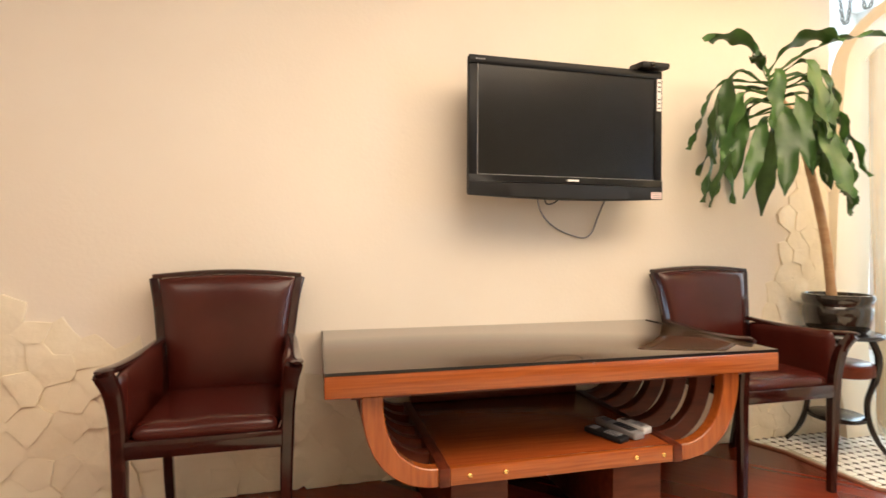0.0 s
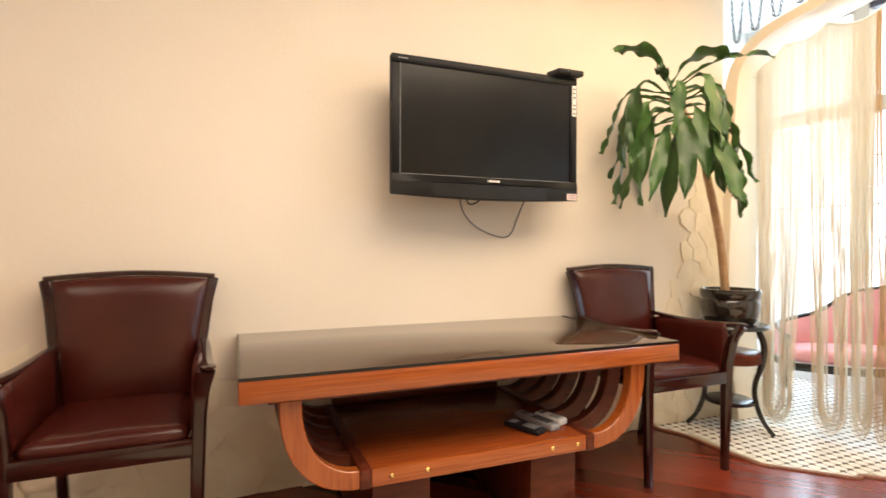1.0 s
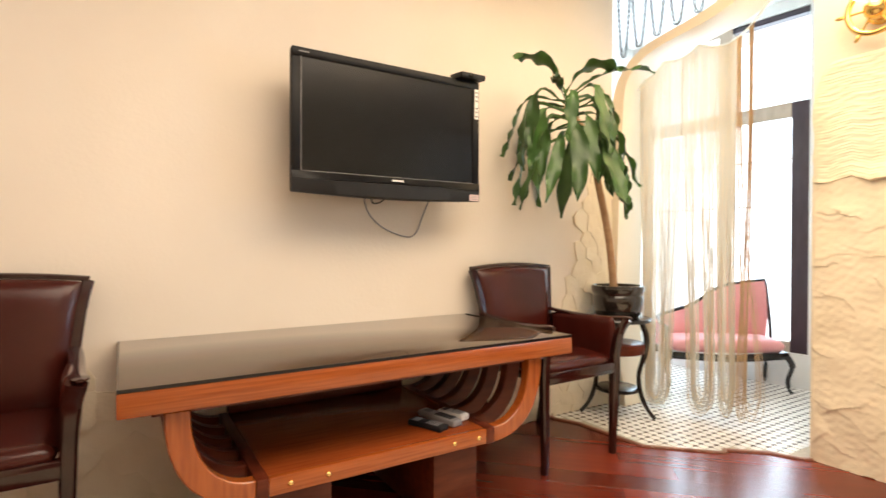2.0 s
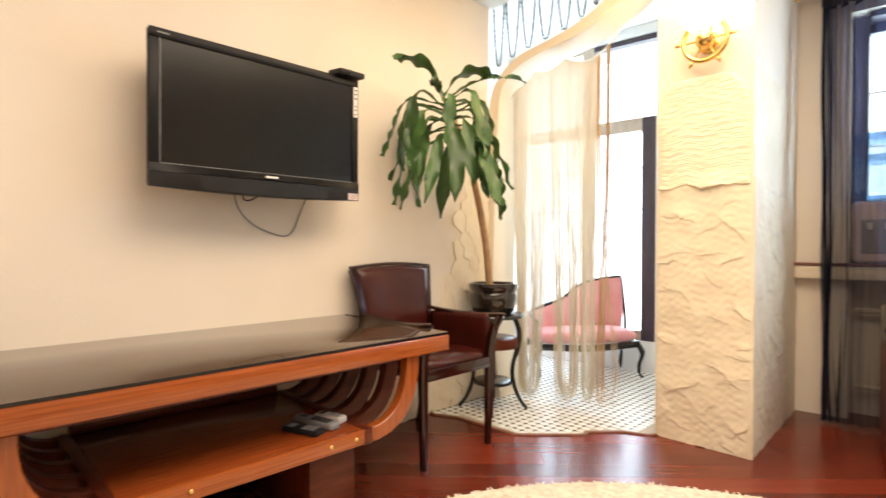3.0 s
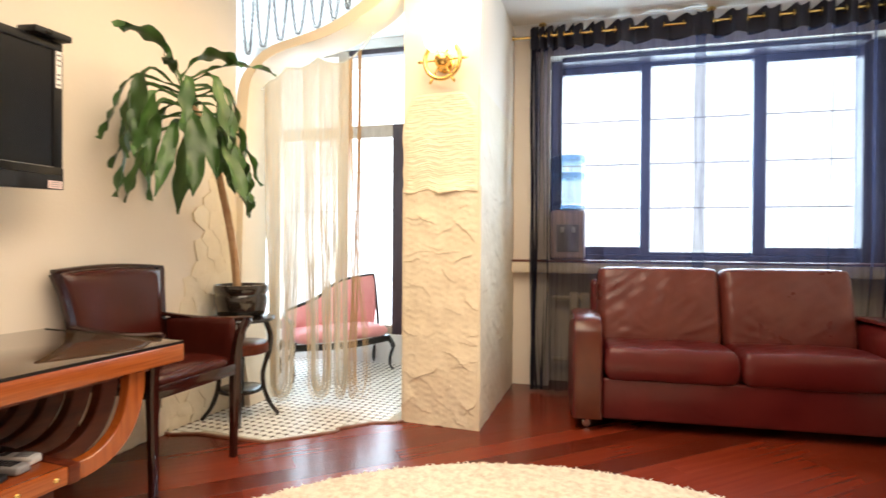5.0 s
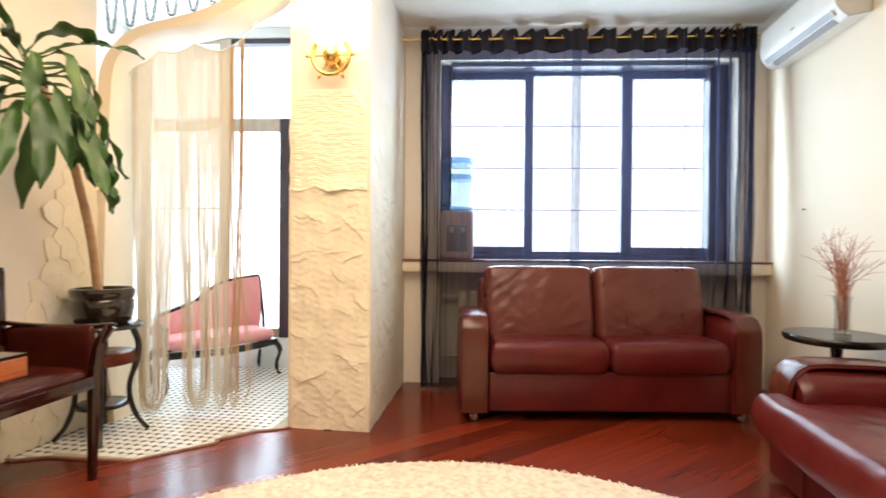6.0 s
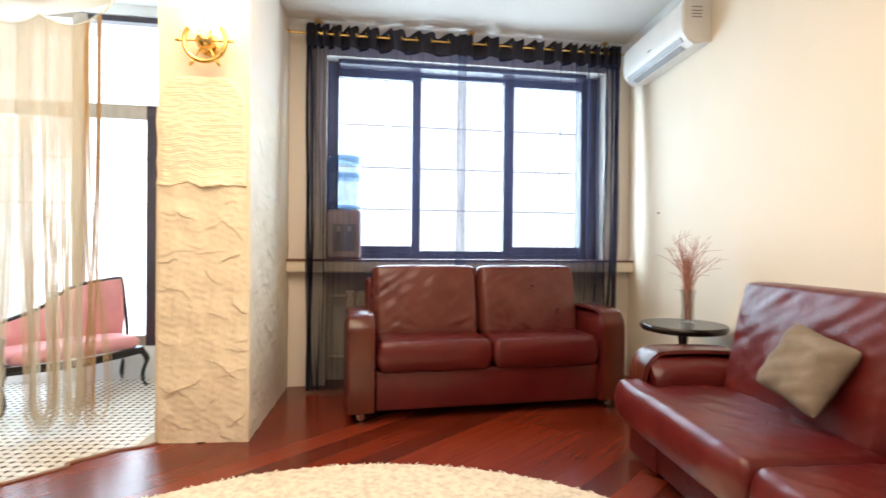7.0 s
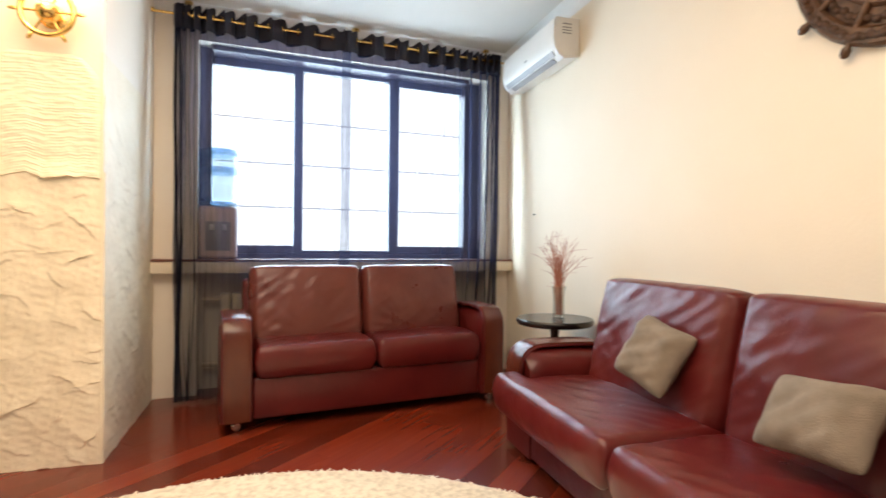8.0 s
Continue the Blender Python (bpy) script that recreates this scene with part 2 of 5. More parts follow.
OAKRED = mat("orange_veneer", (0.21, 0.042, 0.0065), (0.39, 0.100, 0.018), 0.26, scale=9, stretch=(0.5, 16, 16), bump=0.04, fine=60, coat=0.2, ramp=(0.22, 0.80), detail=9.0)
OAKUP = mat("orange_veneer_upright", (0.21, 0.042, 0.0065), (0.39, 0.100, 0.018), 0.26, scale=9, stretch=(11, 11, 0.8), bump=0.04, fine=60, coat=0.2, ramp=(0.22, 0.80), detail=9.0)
SHELFWOOD = mat("red_shelf_veneer", (0.18, 0.033, 0.008), (0.30, 0.068, 0.015), 0.20, scale=8, stretch=(0.5, 14, 14), bump=0.03, fine=60, coat=0.0, spec=0.3, ramp=(0.22, 0.80), detail=9.0)
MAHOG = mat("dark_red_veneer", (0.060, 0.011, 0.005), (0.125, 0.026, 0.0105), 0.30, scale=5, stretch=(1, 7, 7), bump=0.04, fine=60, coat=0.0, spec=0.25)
TOPGLASS = mat("smoked_glass_top", (0.060, 0.034, 0.018), (0.070, 0.041, 0.022), 0.03, scale=2, bump=0.0, spec=0.95)
BRASS = mat("brass", (0.75, 0.50, 0.16), (0.85, 0.60, 0.22), 0.25, 1.0, scale=20, bump=0.03)
CHAINM = mat("dull_chain_metal", (0.12, 0.125, 0.125), (0.20, 0.205, 0.205), 0.40, 0.6, bump=0.0)
STEEL = mat("chrome", (0.65, 0.65, 0.66), (0.75, 0.75, 0.76), 0.18, 1.0, bump=0.0)
TVBODY = mat("black_gloss_plastic", (0.006, 0.006, 0.007), (0.009, 0.009, 0.010), 0.38, bump=0.02, spec=0.18)
TVMATT = mat("black_plastic", (0.008, 0.008, 0.009), (0.012, 0.012, 0.013), 0.5, bump=0.05, fine=400, spec=0.3)
SCREEN = mat("screen_glass", (0.006, 0.005, 0.004), (0.006, 0.005, 0.004), 0.22, bump=0.0, spec=0.28)
PAPER = mat("white_label", (0.78, 0.76, 0.74), (0.82, 0.80, 0.78), 0.6, bump=0.0)
PINKPAPER = mat("pink_label", (0.72, 0.55, 0.55), (0.78, 0.62, 0.62), 0.6, bump=0.0)
INK = mat("grey_print", (0.12, 0.12, 0.12), None, 0.6, bump=0.0)
GREYPL = mat("grey_plastic", (0.25, 0.24, 0.24), (0.30, 0.29, 0.29), 0.4, bump=0.02)
WHITEPL = mat("white_plastic", (0.72, 0.70, 0.66), (0.78, 0.76, 0.72), 0.35, bump=0.02)
LEAF = mat("glossy_leaf", (0.022, 0.068, 0.013), (0.065, 0.145, 0.032), 0.36, scale=9, stretch=(1, 1, 1), bump=0.12, fine=60, vary=0.25, rough2=0.45)
TRUNK = mat("pale_trunk", (0.42, 0.24, 0.12), (0.55, 0.36, 0.20), 0.7, scale=9, stretch=(1, 1, 4), bump=0.4, fine=50)
GLAZE = mat("black_glazed_clay", (0.012, 0.010, 0.008), (0.035, 0.026, 0.020), 0.12, scale=9, bump=0.05, fine=20, coat=0.5)
SOIL = mat("soil", (0.03, 0.02, 0.012), (0.07, 0.045, 0.03), 0.95, scale=40, bump=0.8, fine=90)
PINK = mat("pink_velvet", (0.74, 0.32, 0.33), (0.86, 0.42, 0.42), 0.75, scale=6, bump=0.2, fine=220)
RUG = mat("wool_rug", (0.52, 0.44, 0.33), (0.78, 0.69, 0.55), 0.95, scale=34, bump=0.6, fine=160, ramp=(0.25, 0.6))
LINEN = mat("linen_cushion", (0.185, 0.148, 0.112), (0.265, 0.218, 0.170), 0.9, scale=14, bump=0.9, fine=300, detail=8.0)
WINWOOD = mat("dark_window_frame", (0.035, 0.022, 0.030), (0.06, 0.04, 0.05), 0.35, scale=6, stretch=(4, 4, 1), bump=0.05)
# brown frame wood, lightened to beige for the window glare
GLAREWOOD = mat("glare_paled_window_frame", (0.42, 0.33, 0.25), (0.52, 0.42, 0.33), 0.4, scale=6, stretch=(4, 4, 1), bump=0.05)
SILL = mat("sill_board", (0.70, 0.60, 0.46), (0.78, 0.69, 0.55), 0.5, scale=4, bump=0.05)
SILLTOP = mat("sill_brown_top", (0.16, 0.06, 0.04), (0.22, 0.09, 0.06), 0.35, scale=4, bump=0.03)
TWIG = mat("red_twig", (0.34, 0.10, 0.055), (0.48, 0.19, 0.11), 0.7, scale=30, bump=0.2)
CARVED = mat("carved_wood", (0.040, 0.018, 0.010), (0.130, 0.062, 0.030), 0.26, scale=14, bump=0.5, fine=60)
BLACKCLOTH = mat("black_curtain_band", (0.010, 0.010, 0.022), (0.018, 0.018, 0.034), 0.7, bump=0.3, fine=300)
BEIGEPL = mat("beige_plastic", (0.56, 0.43, 0.38), (0.62, 0.49, 0.44), 0.45, bump=0.02)


def shader(name):
    m = bpy.data.materials.new(name)
    m.use_nodes = True
    m.node_tree.nodes.remove(m.node_tree.nodes["Principled BSDF"])
    return m, m.node_tree.nodes, m.node_tree.links, m.node_tree.nodes["Material Output"]


def sheer(name, colour, clear):
    """Thin woven cloth: partly see-through, partly diffuse and translucent."""
    m, N, L, out = shader(name)
    tr, df, tl = N.new("ShaderNodeBsdfTransparent"), N.new("ShaderNodeBsdfDiffuse"), N.new("ShaderNodeBsdfTranslucent")
    df.inputs[0].default_value = tl.inputs[0].default_value = (*colour, 1)
    tc, wv = N.new("ShaderNodeTexCoord"), N.new("ShaderNodeTexNoise")
    mp = N.new("ShaderNodeMapping")
    mp.inputs["Scale"].default_value = (22, 22, 0.7)
    wv.inputs["Scale"].default_value = 2.0
    wv.inputs["Detail"].default_value = 4.0
    L.new(tc.outputs["Object"], mp.inputs[0])
    L.new(mp.outputs[0], wv.inputs["Vector"])
    mr = N.new("ShaderNodeMapRange")
    mr.inputs[3].default_value, mr.inputs[4].default_value = clear - 0.22, clear + 0.22
    L.new(wv.outputs[0], mr.inputs[0])
    a, b = N.new("ShaderNodeMixShader"), N.new("ShaderNodeMixShader")
    a.inputs[0].default_value = 0.5
    L.new(df.outputs[0], a.inputs[1])
    L.new(tl.outputs[0], a.inputs[2])
    L.new(mr.outputs[0], b.inputs[0])
    L.new(a.outputs[0], b.inputs[1])
    L.new(tr.outputs[0], b.inputs[2])
    L.new(b.outputs[0], out.inputs[0])
    return m


def glass(name, tint=(1, 1, 1), gloss=0.06):
    m, N, L, out = shader(name)
    tr, gl, mx = N.new("ShaderNodeBsdfTransparent"), N.new("ShaderNodeBsdfGlossy"), N.new("ShaderNodeMixShader")
    tr.inputs[0].default_value = (*tint, 1)
    gl.inputs["Roughness"].default_value = 0.02
    mx.inputs[0].default_value = gloss
    L.new(tr.outputs[0], mx.inputs[1])
    L.new(gl.outputs[0], mx.inputs[2])
    L.new(mx.outputs[0], out.inputs[0])
    return m


def glow(name, colour, strength):
    m, N, L, out = shader(name)
    e = N.new("ShaderNodeEmission")
    e.inputs[0].default_value, e.inputs[1].default_value = (*colour, 1), strength
    L.new(e.outputs[0], out.inputs[0])
    return m


def thread(name, colour, open_weave=0.0):
    m, N, L, out = shader(name)
    df, tl, mx = N.new("ShaderNodeBsdfDiffuse"), N.new("ShaderNodeBsdfTranslucent"), N.new("ShaderNodeMixShader")
    no, rp = N.new("ShaderNodeTexNoise"), N.new("ShaderNodeValToRGB")
    no.inputs["Scale"].default_value = 25
    rp.color_ramp.elements[0].color = (*[c * 0.85 for c in colour], 1)
    rp.color_ramp.elements[1].color = (*[min(0.95, c * 1.12) for c in colour], 1)
    L.new(no.outputs[0], rp.inputs[0])
    L.new(rp.outputs[0], df.inputs[0])
    L.new(rp.outputs[0], tl.inputs[0])
    mx.inputs[0].default_value = 0.6
    L.new(df.outputs[0], mx.inputs[1])
    L.new(tl.outputs[0], mx.inputs[2])
    tr, fz = N.new("ShaderNodeBsdfTransparent"), N.new("ShaderNodeMixShader")
    fz.inputs[0].default_value = open_weave
    L.new(mx.outputs[0], fz.inputs[1])
    L.new(tr.outputs[0], fz.inputs[2])
    L.new(fz.outputs[0], out.inputs[0])
    return m


STRING = thread("beige_string", (0.70, 0.53, 0.33), 0.05)
# same tan thread, paled and made see-through for the window light behind it
STRINGLIT = thread("backlit_string", (0.88, 0.81, 0.68), 0.45)
SHEER = sheer("black_sheer", (0.030, 0.032, 0.060), 0.46)
PANE = glass("window_pane")
BLUEPET = glass("blue_bottle", (0.80, 0.90, 0.97), 0.12)
BLUEBAND = glass("blue_bottle_ribs", (0.46, 0.58, 0.70), 0.12)
VASEGLASS = glass("vase_glass", (0.93, 0.95, 0.95), 0.12)
BULBGLASS = glow("lit_frosted_glass", (1.0, 0.76, 0.40), 9)
OUTSIDE = glow("bright_overcast", (0.87, 0.945, 1.0), 3.6)

# ---- the large structure ----
MW = pose(4.02, 0.885, 0, 0, 0, -84.35)   # window wall: x along the wall, y outwards
CZ = 2.68


floor_ob = structure("floor", box(B(-2.85, 4.7, -1.95, 2.60, -0.15, -0.012), 2.68, 4.9, 2.60, 3.45, -0.15, -0.012), TRIM, "subfloor under the red-brown parquet", "floor")
wall_north = structure("wall_north", B(-2.7, 2.83, 2.45, 2.60, -0.012, CZ), WALL, "cream papered wall with rough painted stone at its foot", "wall")
wall_south = structure("wall_south", B(-2.7, 4.7, -1.95, -1.80, -0.012, 2.9), LAMPWALL, "plain cream papered wall behind the corner sofa", "wall")
structure("wall_west", B(-2.85, -2.7, -1.95, 2.60, -0.012, CZ), WALL, "plain cream wall at the far end", "wall")
bm = B(-2.85, 2.86, -1.95, 2.60, CZ, CZ + 0.12)
box(bm, 2.86, 4.7, -1.95, 1.30, CZ, CZ + 0.12)
structure("ceiling", bm, CEIL, "off-white painted ceiling", "ceiling")
structure("ceiling_balcony", B(2.86, 4.9, 1.32, 3.45, 2.86, 2.98), WHITE, "white ceiling of the glazed alcove", "ceiling")

bm = B(-0.2, 0.27, 0, 0.42, -0.012, CZ)
box(bm, 2.49, 3.0, 0, 0.42, -0.012, CZ)
box(bm, 0.27, 2.49, 0, 0.42, 2.46, CZ)
box(bm, 0.27, 2.49, 0.17, 0.42, -0.012, 0.90)
structure("wall_window", bm, WALL, "cream wall around the wide window", "wall", at=MW)
bm = bmesh.new()
extrude_poly(bm, [(2.94, 0.845), (2.94, 1.315), (4.55, 1.315), (4.55, 0.93), (4.02, 0.885)], 'z', -0.012, 2.86)
pillar = structure("pillar", bm, WALL, "cream pillar and wall stub with rough painted cladding", "pillar")
bm = B(-2.75, -0.42, 0.335, 0.50, -0.012, 0.26)
box(bm, -0.98, -0.42, 0.335, 0.50, 0.26, 2.86)
box(bm, -2.75, -0.42, 0.335, 0.50, 2.78, 2.86)
structure("wall_balcony", bm, WHITE, "white low wall under the alcove windows", "wall", at=MW)
bm = B(2.68, 4.9, 3.30, 3.45, -0.012, 2.9)
box(bm, 2.68, 2.83, 2.60, 3.30, -0.012, 2.9)
structure("wall_alcove_end", bm, WHITE, "white end wall of the glazed alcove", "wall")

# cove along the window wall, the south wall and the north wall


def cove(name, pts2d, at, length):
    bm = bmesh.new()
    extrude_poly(bm, pts2d, 'x', 0, length)
    return structure(name, bm, WHITE, "white plaster cove under the ceiling", "cornice", True, at)


arcp = [(0, 0), (0, -0.085)] + [(0.075 - 0.075 * math.cos(a), -0.085 + 0.085 * math.sin(a)) for a in np.linspace(0.15, 1.5, 6)] + [(0.08, 0)]
cove("trim_window", [(-p, CZ + q) for p, q in arcp], MW @ pose(-0.02, 0, 0), 2.72)
cove("trim_south", [(p, CZ + q) for p, q in arcp], pose(-2.7, -1.8, 0), 6.98)

# free-standing curved arch between the north wall and the alcove
inner = spline([(2.33, 0.0), (2.345, 0.12), (2.40, 0.45), (2.405, 0.9), (2.385, 1.5), (2.365, 1.9), (2.345, 2.07), (2.297, 2.154), (2.215, 2.212), (2.113, 2.25), (1.988, 2.272), (1.813, 2.297), (1.675, 2.335), (1.552, 2.388), (1.46, 2.43), (1.38, 2.49), (1.33, 2.58), (1.317, 2.72)], 6)
outer = spline([(2.452, 0.0), (2.452, 0.12), (2.452, 0.45), (2.452, 0.9), (2.452, 1.5), (2.452, 1.93), (2.425, 2.09), (2.36, 2.185), (2.267, 2.258), (2.16, 2.30), (2.02, 2.325), (1.85, 2.355), (1.715, 2.395), (1.60, 2.448), (1.515, 2.495), (1.455, 2.56), (1.42, 2.63), (1.41, 2.72)], 6)
inner, outer = [(p.x, p.y) for p in [Vector((*q, 0)) if len(q) == 2 else q for q in inner]], [(p.x, p.y) for p in [Vector((*q, 0)) if len(q) == 2 else q for q in outer]]
bm = bmesh.new()
X0, X1 = 2.832, 3.07
rows_ = [[bm.verts.new((x, *p)) for p in pts] for x, pts in ((X0, inner), (X0, outer), (X1, outer), (X1, inner))]
for k in range(4):
    a_, b_ = rows_[k], rows_[(k + 1) % 4]
    for i in range(len(inner) - 1):
        bm.faces.new((a_[i], a_[i + 1], b_[i + 1], b_[i]))
bmesh.ops.recalc_face_normals(bm, faces=bm.faces)
structure("arch", bm, ARCH, "cream curved plaster arch rising in a wave to the ceiling", "arch", True)

# ---- windows ----


def window_unit(name, m, frames, panes, wood, label, dark=None):
    w = tagged(new(name), label, "window", "", "structure")
    w.matrix_basis = m
    for u0, u1, z0, z1, v0, v1 in frames:
        part("window_frame", B(u0, u1, v0, v1, z0, z1, bevel=0.006), dark if dark and u1 > -1.0 else wood, w, smooth=False)
    for u0, u1, z0, z1, v in panes:
        g = part("pane", B(u0, u1, v, v + 0.006, z0, z1), PANE, w, "clear bright glass pane", smooth=False)
        g.visible_shadow = False
    return w


f, p_ = [], []
f += [(0.272, 0.355, 0.93, 2.458, 0.12, 0.27), (2.345, 2.488, 0.93, 2.458, 0.15, 0.27), (0.355, 2.345, 2.425, 2.458, 0.05, 0.27), (0.355, 2.345, 0.932, 0.985, 0.19, 0.27)]
f += [(0.93, 1.0, 0.985, 2.425, 0.192, 0.268), (1.69, 1.775, 0.985, 2.425, 0.192, 0.268)]
for a, b, z0, z1 in ((0.355, 0.93, 1.045, 2.372), (1.0, 1.69, 1.008, 2.398), (1.775, 2.345, 1.047, 2.37)):
    f += [(a, b, z1, 2.425, 0.20, 0.262), (a, b, 0.985, z0, 0.20, 0.262)]
    p_.append((a, b, z0, z1, 0.23))
window_unit("window_1", MW, f, p_, WINWOOD, "wide dark wooden three-light window behind black sheers")
f, p_ = [], []
for a, b in ((-2.30, -2.20), (-1.62, -1.518)):
    f.append((a, b, 0.26, 2.78, 0.35, 0.43))
f.append((-1.10, -0.98, 0.26, 2.107, 0.35, 0.43))
for a, b in ((-2.75, -2.30), (-2.20, -1.62), (-1.518, -1.10)):
    e = -0.98 if b == -1.10 else b
    f += [(a, b, 0.26, 0.34, 0.352, 0.428), (a, b, 1.995, 2.107, 0.352, 0.428), (a, e, 2.735, 2.78, 0.352, 0.428)]
    p_ += [(a, b, 0.34, 1.995, 0.38), (a, e, 2.107, 2.735, 0.38)]
window_unit("window_2", MW, f, p_, GLAREWOOD, "tall alcove glazing with glare-paled and dark frames and transom lights", WINWOOD)
# thin outer grille of the main window and alcove
gr = thing("window_grille", MW @ Matrix.Translation((0, 0.55, 0)), "thin pale metal grille outside the window", "grille")
for z in (1.36, 1.72, 2.08):
    part("grille_bar", tube(bmesh.new(), [(-2.7, 0, z), (2.6, 0, z)], 0.0045, 6), GREYPL, gr)
for u in (-2.4, -2.15, -1.9, -1.65, -1.4, -1.15):
    part("grille_bar", tube(bmesh.new(), [(u, 0, 0.2), (u, 0, 2.7)], 0.004, 6), GREYPL, gr)
# what lies outside: plain bright overcast
structure("backdrop", B(9.0, 9.05, -14, 16, -6, 14), OUTSIDE, "white overcast sky outside the windows", "backdrop")
structure("ground_outside", B(4.95, 60, -60, 60, -4.2, -4.0), GROUT, "pale ground outside far below the windows", "ground")

# ---- sill, rod, sheers ----
sill = tagged(part("window_sill", B(0.0, 2.72, -0.10, 0.19, 0.85, 0.93, bevel=0.008), SILL, None, "", True, MW), "deep beige window sill with a dark brown top edge", "window sill", "", "structure")
part("sill_edge", B(0.0, 2.72, -0.108, 0.188, 0.9305, 0.946, bevel=0.003), SILLTOP, sill, "dark brown sill edge")
rad = thing("radiator", MW @ Matrix.Translation((0.42, 0.0, 0.0)), "cream sectional radiator in the recess under the sill", "radiator")
for i in range(16):
    bm = B(i * 0.08, i * 0.08 + 0.07, 0.045, 0.125, 0.14, 0.70, bevel=0.018, seg=3)
    part("section", bm, SILL, rad)
for z in (0.19, 0.655):
    part("pipe", tube(bmesh.new(), [(-0.12, 0.085, z), (1.28, 0.085, z)], 0.016, 8), SILL, rad)
for u in (0.10, 1.14):
    part("foot", B(u, u + 0.03, 0.06, 0.11, 0.0, 0.142, bevel=0.004), SILL, rad)
rod = thing("curtain_rod", MW, "thin brass curtain rod hung from the ceiling", "curtain rod")
part("rail", tube(bmesh.new(), [(0.0, -0.10, 2.575), (2.60, -0.10, 2.585)], 0.009, 10), BRASS, rod)
for u in (0.215, 1.34, 2.42):
    bm = tube(bmesh.new(), [(u, -0.10, 2.575), (u, -0.10, 2.66)], 0.005, 8)
    lathe(bm, [(0.028, 0), (0.028, 0.008), (0.012, 0.02)], 16, (u, -0.10, 2.655))
    part("bracket", bm, BRASS, rod)
for u in (-0.0, 2.60):
    bm = bmesh.new()
    bmesh.ops.create_uvsphere(bm, u_segments=12, v_segments=8, radius=0.016, matrix=Matrix.Translation((u, -0.10, 2.58)))
    part("finial", bm, BRASS, rod)


def sheer_panel(name, u0, u1, b0, b1, label, seed, n=150, waves=8.0, gather=0.0, z_low=0.02):
    """A grommet curtain: folds along u, drawn towards one side; b0, b1: its edges at the hem."""
    c = thing(name, MW, label, "curtain", "sheer curtains")
    def spread(s):
        return s ** (1 + gather) if gather else s - 0.105 * math.sin(2 * math.pi * s)
    def sheet(z0, z1, k, amp_scale, off=0.0):
        bm = bmesh.new()
        cols_ = []
        for i in range(n + 1):
            s = i / n
            s2 = spread(s)
            ph = 2 * math.pi * waves * s + 0.6 * noise.noise(Vector((s * 5, seed, 0)))
            col = []
            for j in range(k + 1):
                z = z1 + (z0 - z1) * j / k
                h = (2.6 - z) / 2.6
                u = (u0 + (u1 - u0) * s2) * (1 - h) + (b0 + (b1 - b0) * s2) * h
                amp = (0.045 + 0.022 * noise.noise(Vector((s * 7, h * 2, seed)))) * amp_scale * (1 - 0.25 * h)
                u += 0.012 * math.sin(ph * 2 + 1.3) * amp_scale + 0.05 * h * noise.noise(Vector((s * 11, h * 3, seed + 5)))
                v = -0.10 + amp * math.sin(ph) + 0.012 * h * noise.noise(Vector((s * 21, h * 5, seed + 9))) - off - 0.085 * min(1, h / 0.55)
                zz = z + (0.018 * math.cos(2 * ph) if j == 0 and z1 > 2.55 else 0)
                col.append(bm.verts.new((u, v, zz)))
            cols_.append(col)
        for a, b in zip(cols_, cols_[1:]):
            for j in range(k):
                bm.faces.new((a[j], b[j], b[j + 1], a[j + 1]))
        return bm
    part("sheer_cloth", sheet(z_low, 2.49, 22, 0.72), SHEER, c)
    part("heading_band", sheet(2.475, 2.632, 4, 1.0, 0.003), BLACKCLOTH, c, "opaque black heading band")
    for i in range(int(waves * 2)):
        s = (i + 0.0) / (waves * 2)
        s2 = spread(s)
        u = u0 + (u1 - u0) * s2
        bm = bmesh.new()
        tube(bm, [(u + 0.0, -0.10 + 0.024 * math.cos(a), 2.578 + 0.024 * math.sin(a)) for a in np.linspace(0, 2 * math.pi, 15)], 0.004, 6)
        part("grommet", bm, BRASS, c)
    return c


sheer_panel("sheer_curtain", 0.14, 1.30, 0.16, 1.27, "black sheer curtain hanging before the window", 1.0, n=360, waves=11, gather=1.7)
sheer_panel("sheer_curtain", 2.545, 1.235, 2.46, 1.19, "black sheer curtain drawn over the window", 4.0, n=380, waves=12, gather=1.1)

# bottled-water cooler on the sill behind the sheers
wc = thing("water_cooler", MW @ Matrix.Translation((0.405, 0.05, 0.946)), "beige tabletop water cooler with a blue bottle on the sill", "water cooler")
bm = B(-0.125, 0.125, -0.11, 0.11, 0, 0.37, bevel=0.03, seg=3)
part("body", bm, BEIGEPL, wc)
part("tap_recess", B(-0.08, 0.08, -0.116, -0.108, 0.06, 0.26, bevel=0.004), GREYPL, wc)
bm = bmesh.new()
lathe(bm, [(0.04, 0.0), (0.115, 0.06), (0.118, 0.14), (0.108, 0.15), (0.118, 0.16), (0.118, 0.24), (0.108, 0.25), (0.118, 0.26), (0.116, 0.36), (0.09, 0.395)], 28, (0, 0, 0.372))
bottle = part("bottle", bm, BLUEPET, wc, "clear blue plastic bottle")
for z0_, z1_ in ((0.372, 0.40), (0.60, 0.64), (0.725, 0.768)):
    bm = bmesh.new()
    lathe(bm, [(0.119, z0_), (0.121, z0_ + 0.005), (0.121, z1_ - 0.005), (0.119, z1_)], 28)
    part("bottle_rib", bm, BLUEBAND, bottle, "deeper blue moulded rib")
for dx in (-0.04, 0.04):
    part("tap", B(dx - 0.012, dx + 0.012, -0.14, -0.112, 0.2, 0.24, bevel=0.004), WHITEPL, wc)

